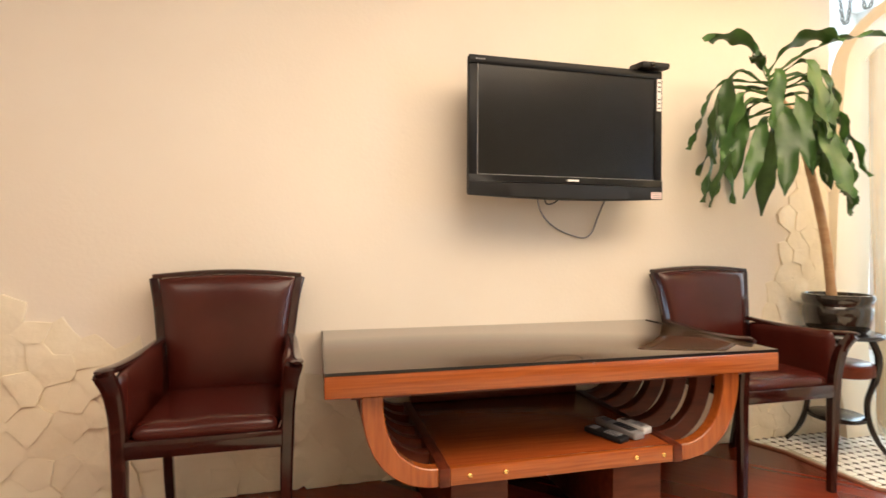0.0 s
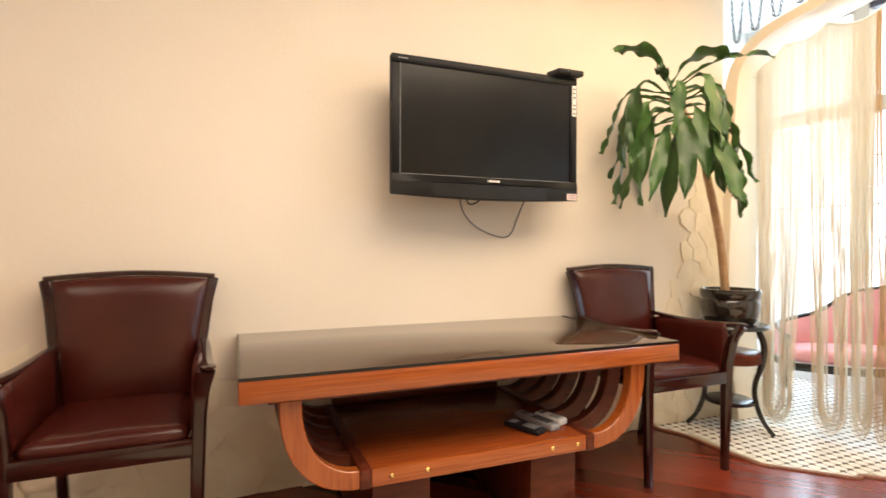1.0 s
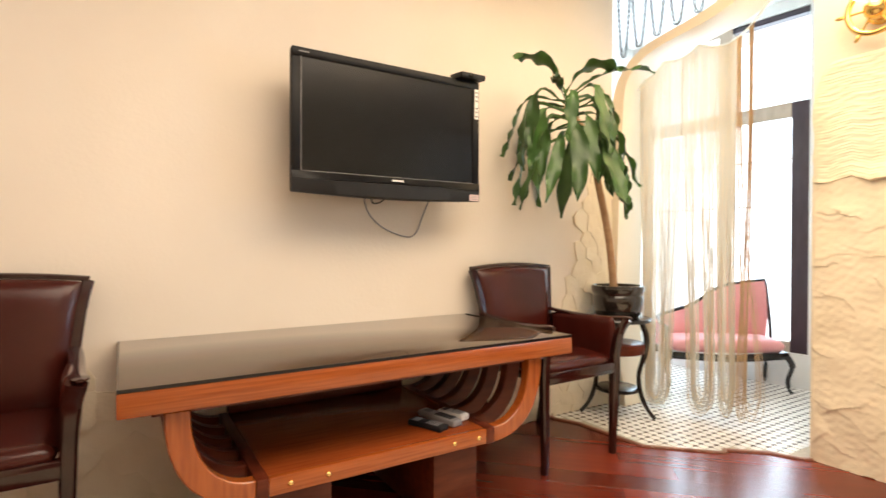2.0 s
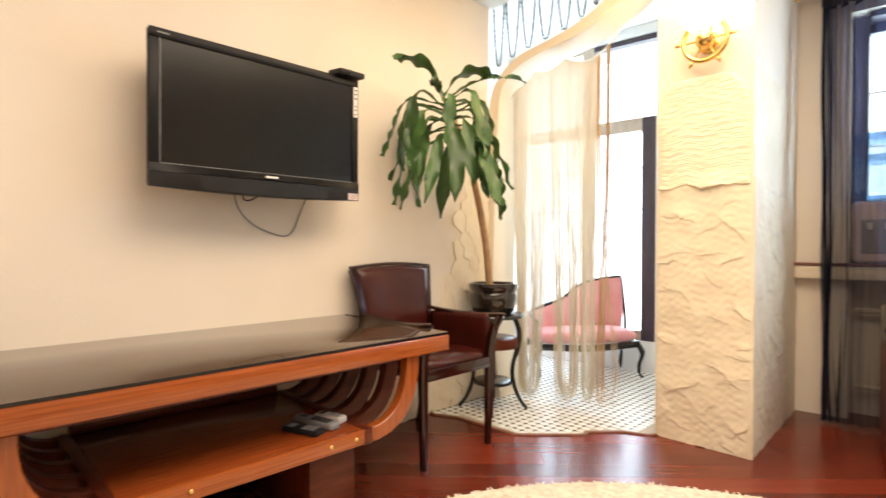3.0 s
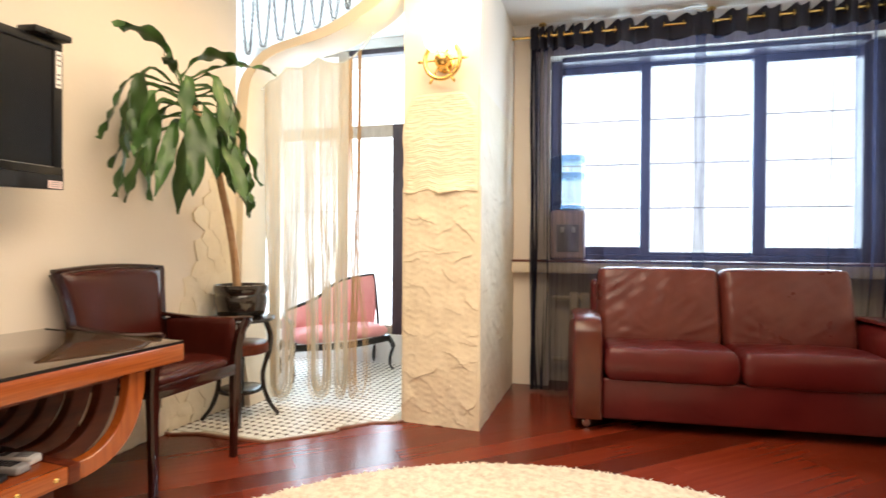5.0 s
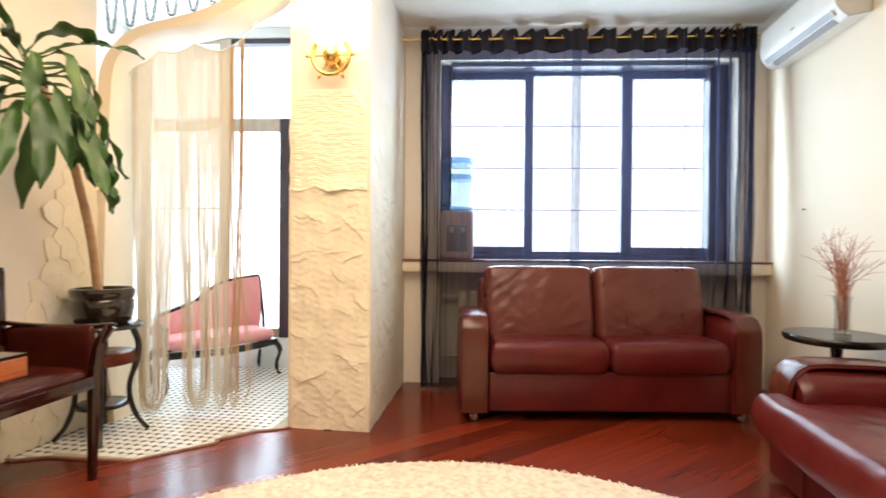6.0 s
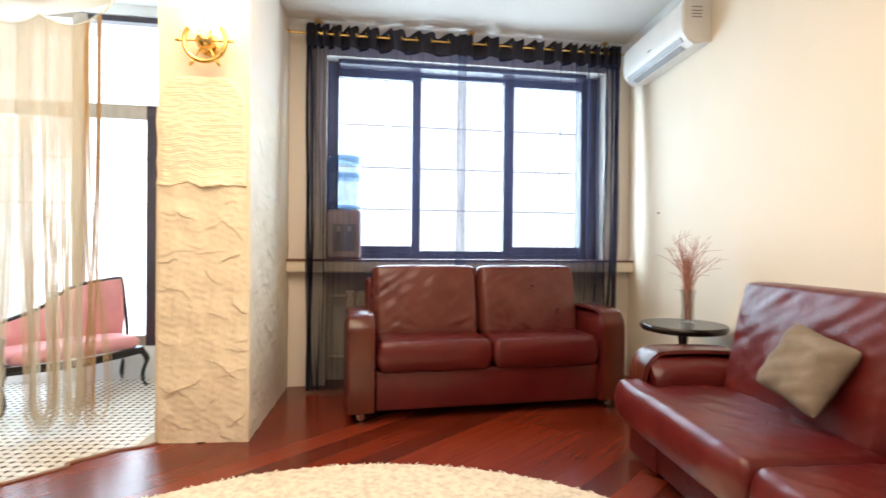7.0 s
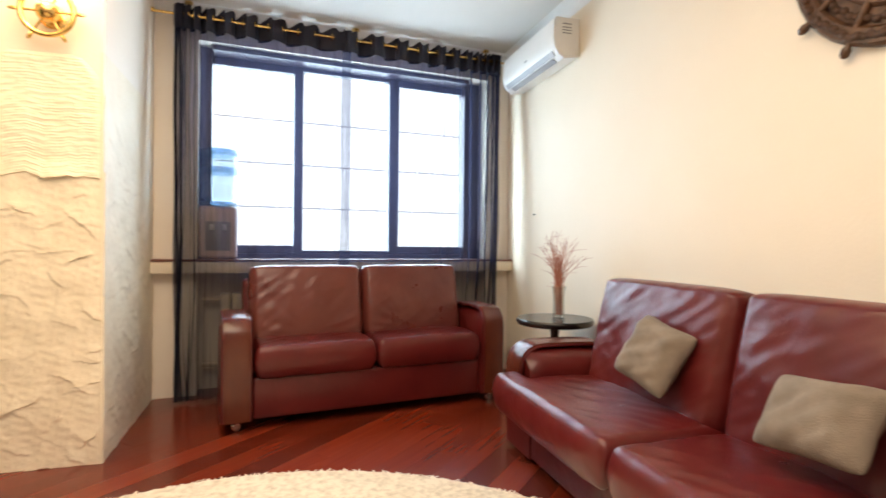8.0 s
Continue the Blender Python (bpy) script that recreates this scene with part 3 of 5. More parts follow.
# ---- air conditioner on the south wall ----
ac = thing("air_conditioner", pose(3.13, -1.8, 2.272) @ Matrix.Diagonal((0.96, 0.90, 0.92, 1)), "white wall-mounted air conditioner near the window", "air conditioner")
prof = [(0.0, 0.02), (0.12, 0.0), (0.165, 0.03), (0.195, 0.075), (0.205, 0.13), (0.20, 0.255), (0.185, 0.285), (0.0, 0.285)]
bm = bmesh.new()
extrude_poly(bm, prof, 'x', 0.0, 0.90)
bmesh.ops.bevel(bm, geom=[e for e in bm.edges if abs(e.verts[0].co.x - e.verts[1].co.x) < 1e-6], offset=0.008, segments=2, affect='EDGES')
part("body", bm, WHITEPL, ac)
bm = bmesh.new()
extrude_poly(bm, [(0.168, 0.028), (0.190, 0.060), (0.194, 0.058), (0.172, 0.024)], 'x', 0.05, 0.85)
part("air_flap", bm, GREYPL, ac, "grey outlet flap")
bm = bmesh.new()
extrude_poly(bm, [(0.125, 0.0015), (0.160, 0.024), (0.162, 0.021), (0.127, -0.002)], 'x', 0.10, 0.80)
part("outlet_slot", bm, GREYPL, ac)
for z in (0.17, 0.19, 0.21, 0.235):
    part("side_vent", B(-0.003, 0.001, 0.07, 0.14, z, z + 0.007), GREYPL, ac, smooth=False)
part("badge", B(0.42, 0.47, 0.2045, 0.207, 0.115, 0.125), GREYPL, ac, smooth=False)
nail = thing("wall_nail", pose(3.75, -1.8, 1.30, 90, 0, 0), "small dark nail in the papered wall", "nail")
bm = bmesh.new()
lathe(bm, [(0.003, 0.0), (0.003, -0.014), (0.007, -0.015), (0.006, -0.019)], 10)
part("nail_head", bm, BLACKWOOD, nail)

# ---- carved ship's wheel on the south wall ----
sw = thing("carved_wheel", pose(1.23, -1.80, 2.045, -90, 0, 0) @ Matrix.Scale(0.86, 4), "dark carved wooden ship's wheel hung on the wall", "wall ornament")
bm = bmesh.new()
for r0, r1, h in ((0.35, 0.425, 0.05), (0.25, 0.285, 0.045)):
    n = 48
    rings = []
    for r, z in ((r0, 0.0), (r0, h * 0.7), (r0 + 0.012, h), (r1 - 0.012, h), (r1, h * 0.7), (r1, 0.0)):
        rings.append([bm.verts.new((r * math.cos(2 * math.pi * i / n), r * math.sin(2 * math.pi * i / n), z)) for i in range(n)])
    for a, b in zip(rings, rings[1:]):
        for i in range(n):
            bm.faces.new((a[i], b[i], b[(i + 1) % n], a[(i + 1) % n]))
part("rim", bm, CARVED, sw)
bm = bmesh.new()
lathe(bm, [(0.41, 0.0), (0.41, 0.02), (0.38, 0.03), (0.345, 0.022), (0.31, 0.03), (0.275, 0.022), (0.26, 0.034), (0.235, 0.022), (0.20, 0.03), (0.15, 0.024), (0.02, 0.03)], 48)
part("carved_disc", bm, CARVED, sw)
bm = bmesh.new()
lathe(bm, [(0.10, 0.0), (0.10, 0.05), (0.07, 0.075), (0.03, 0.085)], 28)
part("hub", bm, CARVED, sw)
bm = bmesh.new()
bmesh.ops.create_uvsphere(bm, u_segments=8, v_segments=6, radius=1.0)
BEAD = mesh_of(bm, "carved_bead", CARVED)
for i in range(12):
    a = 2 * math.pi * (i + 0.092) / 12
    d = Vector((math.cos(a), math.sin(a), 0))
    bm = tube(bmesh.new(), [d * r + Vector((0, 0, 0.035)) for r in (0.08, 0.15, 0.21, 0.30, 0.40, 0.425, 0.44, 0.46, 0.472)], [0.014, 0.02, 0.013, 0.016, 0.016, 0.012, 0.019, 0.017, 0.008], 10)
    part("spoke", bm, CARVED, sw)
    a += math.pi / 12
    d = Vector((math.cos(a), math.sin(a), 0))
    tg = Vector((-d.y, d.x, 0))
    beads = [(d * (0.388 - 0.006 * (k % 2)) + tg * (k - 4) * 0.024 + Vector((0, 0, 0.048)), 0.015 + 0.004 * (k % 2)) for k in range(9)]
    beads += [(d * (0.318 + 0.008 * (k % 2)) + tg * (k - 2) * 0.03 + Vector((0, 0, 0.03)), 0.016) for k in range(5)]
    for q, rad in beads:
        o = new("carved_bead", BEAD)
        o.parent = sw
        o.matrix_basis = Matrix.Translation(q) @ Matrix.Scale(rad, 4)

# ---- wall sconce on the pillar: a brass ship's wheel with a lit cup ----
sc = thing("wall_sconce", pose(2.94, 1.05, 2.09, 0, 0, 90), "lit brass ship's-wheel sconce with frosted glass cups", "wall lamp")
bm = bmesh.new()
tube(bm, [(0.105 * math.cos(a), 0.07, 0.105 * math.sin(a)) for a in np.linspace(0, 2 * math.pi, 41)], 0.012, 10, closed_ends=False)
part("wheel_rim", bm, BRASS, sc)
bm = bmesh.new()
lathe(bm, [(0.045, 0.0), (0.047, 0.02), (0.038, 0.045), (0.02, 0.06), (0.004, 0.064)], 24)
part("hub", bm, BRASS, sc, at=pose(0, 0.05, 0, -90, 0, 0))
for i in range(6):
    a = math.pi * i / 3
    d = Vector((math.cos(a), 0, math.sin(a)))
    part("spoke", tube(bmesh.new(), [d * r + Vector((0, 0.07, 0)) for r in (0.03, 0.10, 0.118, 0.125, 0.14, 0.15)], [0.005, 0.005, 0.006, 0.009, 0.008, 0.004], 8), BRASS, sc)
bm = bmesh.new()
lathe(bm, [(0.055, 0.0), (0.055, 0.012), (0.03, 0.02)], 24)
part("wall_plate", bm, BRASS, sc, at=pose(0, 0.0, 0, -90, 0, 0))
part("stem", tube(bmesh.new(), [(0, 0.0, 0), (0, 0.06, 0)], 0.012, 10), BRASS, sc)
for dx in (-0.045, 0.055):
    bm = bmesh.new()
    lathe(bm, [(0.022, 0.0), (0.042, 0.03), (0.058, 0.085), (0.066, 0.155), (0.063, 0.156), (0.053, 0.085), (0.036, 0.032), (0.016, 0.006)], 24)
    part("glass_cup", bm, BULBGLASS, sc, "glowing frosted glass cup", at=pose(dx, 0.075, 0.06))

# ---- dining-height console table with smoked glass top ----
TC = 0.845
tb = thing("console_table", pose(0, 0, 0), "orange veneered table with smoked glass top and curved ribs", "table")
bm = B(0.05, 1.66, 1.66, 2.445, 0.598, 0.665, bevel=0.004)
part("tabletop", bm, OAKRED, tb)
part("glass_top", B(0.054, 1.656, 1.664, 2.443, 0.6665, 0.675, bevel=0.002), TOPGLASS, tb, "smoked glass sheet on the tabletop")
for x0_, x1_, y0_, y1_ in ((0.052, 1.658, 1.6605, 1.664), (0.0505, 0.054, 1.664, 2.44), (1.656, 1.6595, 1.664, 2.44)):
    part("edge_seal", B(x0_, x1_, y0_, y1_, 0.6655, 0.6755), BLACKWOOD, tb, "black edge of the glass sheet", smooth=False)
part("top_rail", B(0.13, 1.56, 1.72, 2.40, 0.575, 0.597, bevel=0.003), MAHOG, tb)
ro = spline([(0.160, 0.590), (0.163, 0.52), (0.182, 0.44), (0.225, 0.365), (0.29, 0.315), (0.36, 0.295), (0.40, 0.293)], 4)
ri = spline([(0.226, 0.590), (0.228, 0.53), (0.243, 0.465), (0.272, 0.41), (0.315, 0.372), (0.36, 0.354), (0.40, 0.350)], 4)


def rib(y0, y1, mirror, material):
    bm = bmesh.new()
    def fx(x):
        return 2 * TC - 0.012 - x if mirror else x
    rr = [[bm.verts.new((fx(p[0]), y, p[1])) for p in pts] for y, pts in ((y0, ro), (y0, ri), (y1, ri), (y1, ro))]
    for k in range(4):
        a, b = rr[k], rr[(k + 1) % 4]
        for i in range(len(ro) - 1):
            bm.faces.new((a[i], a[i + 1], b[i + 1], b[i]))
    bm.faces.new([r[0] for r in rr])
    bm.faces.new([r[-1] for r in rr][::-1])
    bmesh.ops.recalc_face_normals(bm, faces=bm.faces)
    bmesh.ops.bevel(bm, geom=[e for e in bm.edges if e.calc_face_angle(0) > 1.2], offset=0.003, segments=1, affect='EDGES')
    return part("curved_rib", bm, material, tb)


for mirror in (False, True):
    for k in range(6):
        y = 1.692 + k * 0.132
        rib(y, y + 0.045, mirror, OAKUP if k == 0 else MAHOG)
    xs = (0.40, 0.436) if not mirror else (2 * TC - 0.012 - 0.436, 2 * TC - 0.012 - 0.40)
    part("end_block", B(*xs, 1.688, 2.40, 0.291, 0.352, bevel=0.003), MAHOG, tb, "dark end block of the shelf")
part("shelf", B(0.437, 1.241, 1.712, 2.40, 0.294, 0.349, bevel=0.002), SHELFWOOD, tb, "lower shelf of red-brown veneer")
part("back_lip", B(0.437, 1.241, 2.385, 2.442, 0.3495, 0.382, bevel=0.003), MAHOG, tb, "dark raised lip at the back of the shelf")
part("shelf_front", B(0.437, 1.241, 1.69, 1.7115, 0.294, 0.3495, bevel=0.002), OAKRED, tb, "orange shelf edging with brass studs")
for x in (0.50, 0.62, 1.097, 1.205):
    bm = bmesh.new()
    lathe(bm, [(0.009, 0), (0.0088, 0.002), (0.006, 0.005), (0.002, 0.0062)], 16)
    part("brass_stud", bm, BRASS, tb, at=pose(x, 1.69, 0.321, 90, 0, 0))
for a, b in ((0.456, 0.655), (1.05, 1.245)):
    part("pedestal", B(a, b, 1.76, 2.36, 0, 0.293, bevel=0.003), MAHOG, tb, "dark pedestal foot")
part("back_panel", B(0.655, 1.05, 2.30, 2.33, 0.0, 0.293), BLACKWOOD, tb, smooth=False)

# ---- handsets on the shelf ----


def handset(name, m, l, w, h, material, label, keys, key_mat):
    t = thing(name, m, label, "remote control")
    bm = bmesh.new()
    box(bm, -w / 2, w / 2, -l / 2, l / 2, 0, h, bevel=min(h, w) * 0.3, seg=3)
    part("case", bm, material, t)
    for i in range(keys):
        for j in (-1, 0, 1):
            part("key", B(j * w * 0.27 - w * 0.09, j * w * 0.27 + w * 0.09, -l * 0.36 + i * l * 0.075, -l * 0.36 + i * l * 0.075 + l * 0.04, h - 0.001, h + 0.0025), key_mat, t, smooth=False)
    part("display", B(-w * 0.33, w * 0.33, l * 0.22, l * 0.4, h - 0.001, h + 0.0012), INK if material is not TVMATT else GREYPL, t, smooth=False)
    return t


handset("remote_control", pose(1.062, 1.825, 0.350, 0, 0, 22), 0.16, 0.055, 0.02, TVMATT, "small black remote control lying on the table shelf", 5, GREYPL)
handset("cordless_phone", pose(1.137, 1.862, 0.3505, 0, 0, 13), 0.205, 0.05, 0.026, GREYPL, "grey cordless phone handset lying on the shelf", 6, TVMATT)
handset("cordless_phone", pose(1.205, 1.868, 0.350, 0, 0, 17), 0.13, 0.05, 0.026, WHITEPL, "pale cordless phone handset lying on the shelf", 5, GREYPL)

# ---- television ----
tv = thing("television", pose(1.119, 2.235, 1.557), "black flat-screen television on a wall bracket", "television")
tw, th_ = 0.4675, 0.30
part("cabinet", B(-tw, tw, 0.0, 0.028, -0.293, th_, bevel=0.010, seg=3), TVMATT, tv)
part("rear_shell", B(-tw + 0.05, tw - 0.05, 0.026, 0.075, -th_ + 0.03, th_ - 0.04, bevel=0.02, seg=3), TVMATT, tv)
part("back_housing", B(-0.32, 0.32, 0.07, 0.125, -0.22, 0.2, bevel=0.02), TVMATT, tv)
bm = bmesh.new()
box(bm, -tw, tw, -0.010, 0.004, 0.262, th_, bevel=0.006)
part("bezel", bm, TVBODY, tv)
for sgn in (-1, 1):
    part("bezel", B(sgn * tw, sgn * (tw - 0.038), -0.010, 0.004, -0.205, 0.262, bevel=0.005), TVBODY, tv)
bm = bmesh.new()
n = 28


def bow(i, depth):
    return -0.012 - depth * math.sin(math.pi * i / n)


sections = ((0.004, -0.205, 0.0), (-0.010, -0.205, 0.0), (-0.011, -0.210, 0.004), (-0.012, -0.239, 0.042), (0.004, -0.240, 0.0))
cuts = [[bm.verts.new((-tw + 2 * tw * i / n, y if not k else bow(i, k), z)) for y, z, k in sections] for i in range(n + 1)]
for a, b in zip(cuts, cuts[1:]):
    for k in range(5):
        bm.faces.new((a[k], b[k], b[(k + 1) % 5], a[(k + 1) % 5]))
bm.faces.new(cuts[0])
bm.faces.new(cuts[-1][::-1])
bmesh.ops.recalc_face_normals(bm, faces=bm.faces)
part("bezel", bm, TVBODY, tv)
bm = bmesh.new()
cuts = []
for i in range(n + 1):
    k = math.sin(math.pi * i / n)
    cuts.append([bm.verts.new((-tw + 2 * tw * i / n, y, z)) for y, z in ((0.004, -0.2405), (bow(i, 0.046), -0.2395 - 0.004 * k), (bow(i, 0.044), -0.290 - 0.014 * k), (bow(i, 0.038), -0.294 - 0.014 * k), (0.004, -0.294 - 0.014 * k))])
for a, b in zip(cuts, cuts[1:]):
    for k in range(5):
        bm.faces.new((a[k], b[k], b[(k + 1) % 5], a[(k + 1) % 5]))
bm.faces.new(cuts[0])
bm.faces.new(cuts[-1][::-1])
bmesh.ops.recalc_face_normals(bm, faces=bm.faces)
part("speaker_bar", bm, TVMATT, tv, "curved black speaker bar")
part("screen", B(-tw + 0.038, tw - 0.038, -0.003, 0.003, -0.205, 0.262), SCREEN, tv, "dark switched-off screen", smooth=False)
part("inner_line", B(-tw + 0.038, tw - 0.038, -0.0115, -0.010, -0.2065, -0.2045), GREYPL, tv, smooth=False)
part("inner_line", B(-tw + 0.0375, -tw + 0.0395, -0.0115, -0.010, -0.205, 0.262), GREYPL, tv, smooth=False)
for k in range(5):
    part("logo_mark", B(-0.030 + k * 0.011, -0.021 + k * 0.011, -0.052, -0.030, -0.230, -0.221), PAPER, tv, smooth=False)
for k in range(4):
    part("logo_mark", B(-tw + 0.03 + k * 0.011, -tw + 0.038 + k * 0.011, -0.0118, -0.0098, 0.279, 0.284), GREYPL, tv, smooth=False)
part("sticker", B(tw - 0.030, tw - 0.008, -0.0125, -0.0104, 0.115, 0.262), PAPER, tv, "white paper sticker with small print", smooth=False)
for k, z in enumerate((0.246, 0.226, 0.205, 0.168, 0.150, 0.128)):
    part("print_bar", B(tw - 0.026, tw - 0.013, -0.0135, -0.0124, z - 0.004, z + 0.003), INK, tv, smooth=False)
part("sticker", B(tw - 0.066, tw - 0.012, -0.0235, -0.0135, -0.292, -0.262), PINKPAPER, tv, "pinkish paper sticker", smooth=False)
for k in range(3):
    part("print_bar", B(tw - 0.060, tw - 0.020, -0.0245, -0.0234, -0.286 + k * 0.008, -0.283 + k * 0.008), GREYPL, tv, smooth=False)
part("wall_bracket", B(-0.12, 0.12, 0.12, 0.214, -0.12, 0.12, bevel=0.006), TVMATT, tv)
wcm = thing("video_camera_bar", pose(1.525, 2.235, 1.858), "small black camera unit clipped on the television", "webcam")
bm = bmesh.new()
box(bm, -0.072, 0.072, -0.050, 0.06, 0.002, 0.03, bevel=0.008)
part("case", bm, TVMATT, wcm, at=pose(0, 0, 0, 6, 0, 0))
part("lens", lathe(bmesh.new(), [(0.012, 0), (0.012, 0.004), (0.008, 0.006)], 16), SCREEN, wcm, at=pose(-0.02, -0.052, 0.011, 90, 0, 0))
part("clip", B(-0.03, 0.03, 0.0, 0.05, -0.004, 0.004), TVMATT, wcm)
cb = thing("power_cable", pose(0, 0, 0), "grey cable looping below the television", "cable")
part("cord", tube(bmesh.new(), spline([(1.03, 2.33, 1.30), (1.045, 2.40, 1.255), (1.09, 2.43, 1.185), (1.17, 2.438, 1.125), (1.29, 2.438, 1.087), (1.345, 2.438, 1.11), (1.38, 2.435, 1.19), (1.398, 2.40, 1.27), (1.40, 2.33, 1.31)], 6), 0.0038, 8), GREYPL, cb)
part("cord", tube(bmesh.new(), spline([(1.05, 2.34, 1.27), (1.08, 2.38, 1.245), (1.12, 2.39, 1.25), (1.15, 2.36, 1.28)], 5), 0.0035, 8), TVMATT, cb)

# ---- leather armchairs ----


def armchair(m, label):
    c = thing("armchair", m, label, "armchair", "leather armchairs")
    for s in (-1, 1):
        bm = bar(bmesh.new(), spline([(s * 0.232, -0.215, 0.0), (s * 0.236, -0.215, 0.25), (s * 0.240, -0.215, 0.45), (s * 0.244, -0.225, 0.55), (s * 0.251, -0.245, 0.622), (s * 0.262, -0.278, 0.676)], 4),
                 [0.032 + 0.010 * min(1, i / 8) + 0.010 * max(0, i - 12) / 8 for i in range(21)], [0.032 + 0.014 * min(1, i / 8) - 0.022 * max(0, i - 12) / 8 for i in range(21)], (0, 1, 0))
        part("leg", bm, DARKWOOD, c)
        bm = bar(bmesh.new(), spline([(s * 0.215, 0.30, 0.0), (s * 0.218, 0.262, 0.22), (s * 0.222, 0.235, 0.45), (s * 0.232, 0.245, 0.65), (s * 0.252, 0.275, 0.82), (s * 0.272, 0.30, 0.915)], 4), [0.032 + 0.008 * i / 20 for i in range(21)], 0.034, (0, 1, 0))
        part("leg", bm, DARKWOOD, c)
        bm = tube(bmesh.new(), spline([(s * 0.270, -0.296, 0.686), (s * 0.260, -0.20, 0.676), (s * 0.252, -0.05, 0.670), (s * 0.245, 0.12, 0.674), (s * 0.236, 0.235, 0.683)], 5), [0.010, 0.019, 0.024] + [0.026 - 0.005 * i / 18 for i in range(18)], 14, 0.48)
        part("armrest", bm, DARKWOOD, c)
        rot = Matrix.Translation((s * 0.238, 0.0, 0.562)) @ pose(0, 0, 0, 0, 90, 0) @ pose(0, 0, 0, 0, 0, -s * 3)
        part("arm_panel", pillow(bmesh.new(), 0.235, 0.452, 0.048, rot, 12, 0.2, 0.3), LEATHER, c, "burgundy leather arm panel")
        part("seat_rail", B(s * 0.245, s * 0.215, -0.20, 0.24, 0.408, 0.460, bevel=0.005), DARKWOOD, c)
    part("seat_rail", B(-0.225, 0.225, -0.235, -0.200, 0.408, 0.463, bevel=0.005), DARKWOOD, c)
    part("seat_rail", B(-0.205, 0.205, 0.215, 0.245, 0.408, 0.460, bevel=0.005), DARKWOOD, c)
    part("seat", pillow(bmesh.new(), 0.438, 0.45, 0.085, Matrix.Translation((0, 0.0, 0.472)), 16, 0.16, 0.35, 0.004, 2), LEATHER, c, "burgundy leather seat pad")
    # back pad between the posts, flaring upwards
    bm = bmesh.new()
    nx, nz = 14, 16
    gr = {}
    for side in (1, -1):
        for i in range(nx + 1):
            for j in range(nz + 1):
                a, b = math.sin((2 * i / nx - 1) * math.pi / 2), math.sin((2 * j / nz - 1) * math.pi / 2)
                hh = (b + 1) / 2
                wd = 0.212 + 0.042 * hh ** 1.6
                z = 0.470 + 0.443 * hh + 0.016 * (1 - a * a) * hh
                y = 0.222 + 0.06 * hh ** 1.7
                t = (1 - abs(a) ** 6) ** 0.5 * (1 - abs(b) ** 6) ** 0.5
                rim = i in (0, nx) or j in (0, nz)
                if (i, j, 0 if rim else side) not in gr:
                    gr[(i, j, 0 if rim else side)] = bm.verts.new((a * wd, y - side * 0.032 * t, z))
    def G(i, j, s):
        return gr[(i, j, 0 if i in (0, nx) or j in (0, nz) else s)]
    for i in range(nx):
        for j in range(nz):
            bm.faces.new((G(i, j, 1), G(i + 1, j, 1), G(i + 1, j + 1, 1), G(i, j + 1, 1)))
            bm.faces.new((G(i, j, -1), G(i, j + 1, -1), G(i + 1, j + 1, -1), G(i + 1, j, -1)))
    part("backrest", bm, LEATHER, c, "burgundy leather back pad")
    bm = bar(bmesh.new(), spline([(-0.278, 0.300, 0.922), (-0.14, 0.303, 0.934), (0, 0.305, 0.939), (0.14, 0.303, 0.934), (0.278, 0.300, 0.922)], 5), 0.020, 0.040, (0, 1, 0))
    part("top_rail", bm, DARKWOOD, c)
    return c


armchair(pose(-0.305, 2.065, 0, 0, 0, 1.0), "dark lacquered armchair with burgundy leather by the stone wall")
armchair(pose(1.937, 2.090, 0, 0, 0, 1.0), "dark lacquered armchair with burgundy leather behind the table")

# ---- plant stand and plant ----
ps = thing("plant_stand", pose(2.635, 2.235, 0), "round black lacquered plant stand with curved legs", "plant stand")
part("top", lathe(bmesh.new(), [(0.16, 0.588), (0.19, 0.592), (0.197, 0.602), (0.192, 0.612), (0.185, 0.614), (0.02, 0.614)], 40), BLACKWOOD, ps)
part("drawer_band", lathe(bmesh.new(), [(0.15, 0.40), (0.158, 0.405), (0.158, 0.455), (0.15, 0.46)], 36), MAHOG, ps, "red-brown middle band")
part("shelf", lathe(bmesh.new(), [(0.12, 0.168), (0.128, 0.172), (0.128, 0.186), (0.12, 0.19)], 32), BLACKWOOD, ps, "small lower shelf")
for k in range(4):
    a = radians(218 + 90 * k)
    d = Vector((math.cos(a), math.sin(a), 0))
    pts = spline([d * 0.135 + Vector((0, 0, 0.59)), d * 0.165 + Vector((0, 0, 0.50)), d * 0.158 + Vector((0, 0, 0.40)), d * 0.125 + Vector((0, 0, 0.28)), d * 0.130 + Vector((0, 0, 0.18)), d * 0.165 + Vector((0, 0, 0.08)), d * 0.215 + Vector((0, 0, 0.012))], 4)
    part("leg", tube(bmesh.new(), pts, [0.017] * 10 + [0.014] * 10 + [0.012] * 5, 8), BLACKWOOD, ps)

PL = Vector((2.635, 2.235, 0.614))
pt = thing("potted_plant", Matrix.Translation(PL), "tall corn plant with drooping leaves in a black glazed pot", "plant")
bm = bmesh.new()
lathe(bm, [(0.118, 0.0), (0.135, 0.02), (0.148, 0.08), (0.150, 0.12), (0.143, 0.135), (0.152, 0.15), (0.156, 0.175), (0.152, 0.192), (0.140, 0.192), (0.136, 0.165), (0.02, 0.16)], 40)
part("pot", bm, GLAZE, pt, "black glazed clay pot")
bm = bmesh.new()
lathe(bm, [(0.130, 0.155), (0.137, 0.172), (0.08, 0.178), (0.01, 0.182)], 24)
part("soil", bm, SOIL, pt)
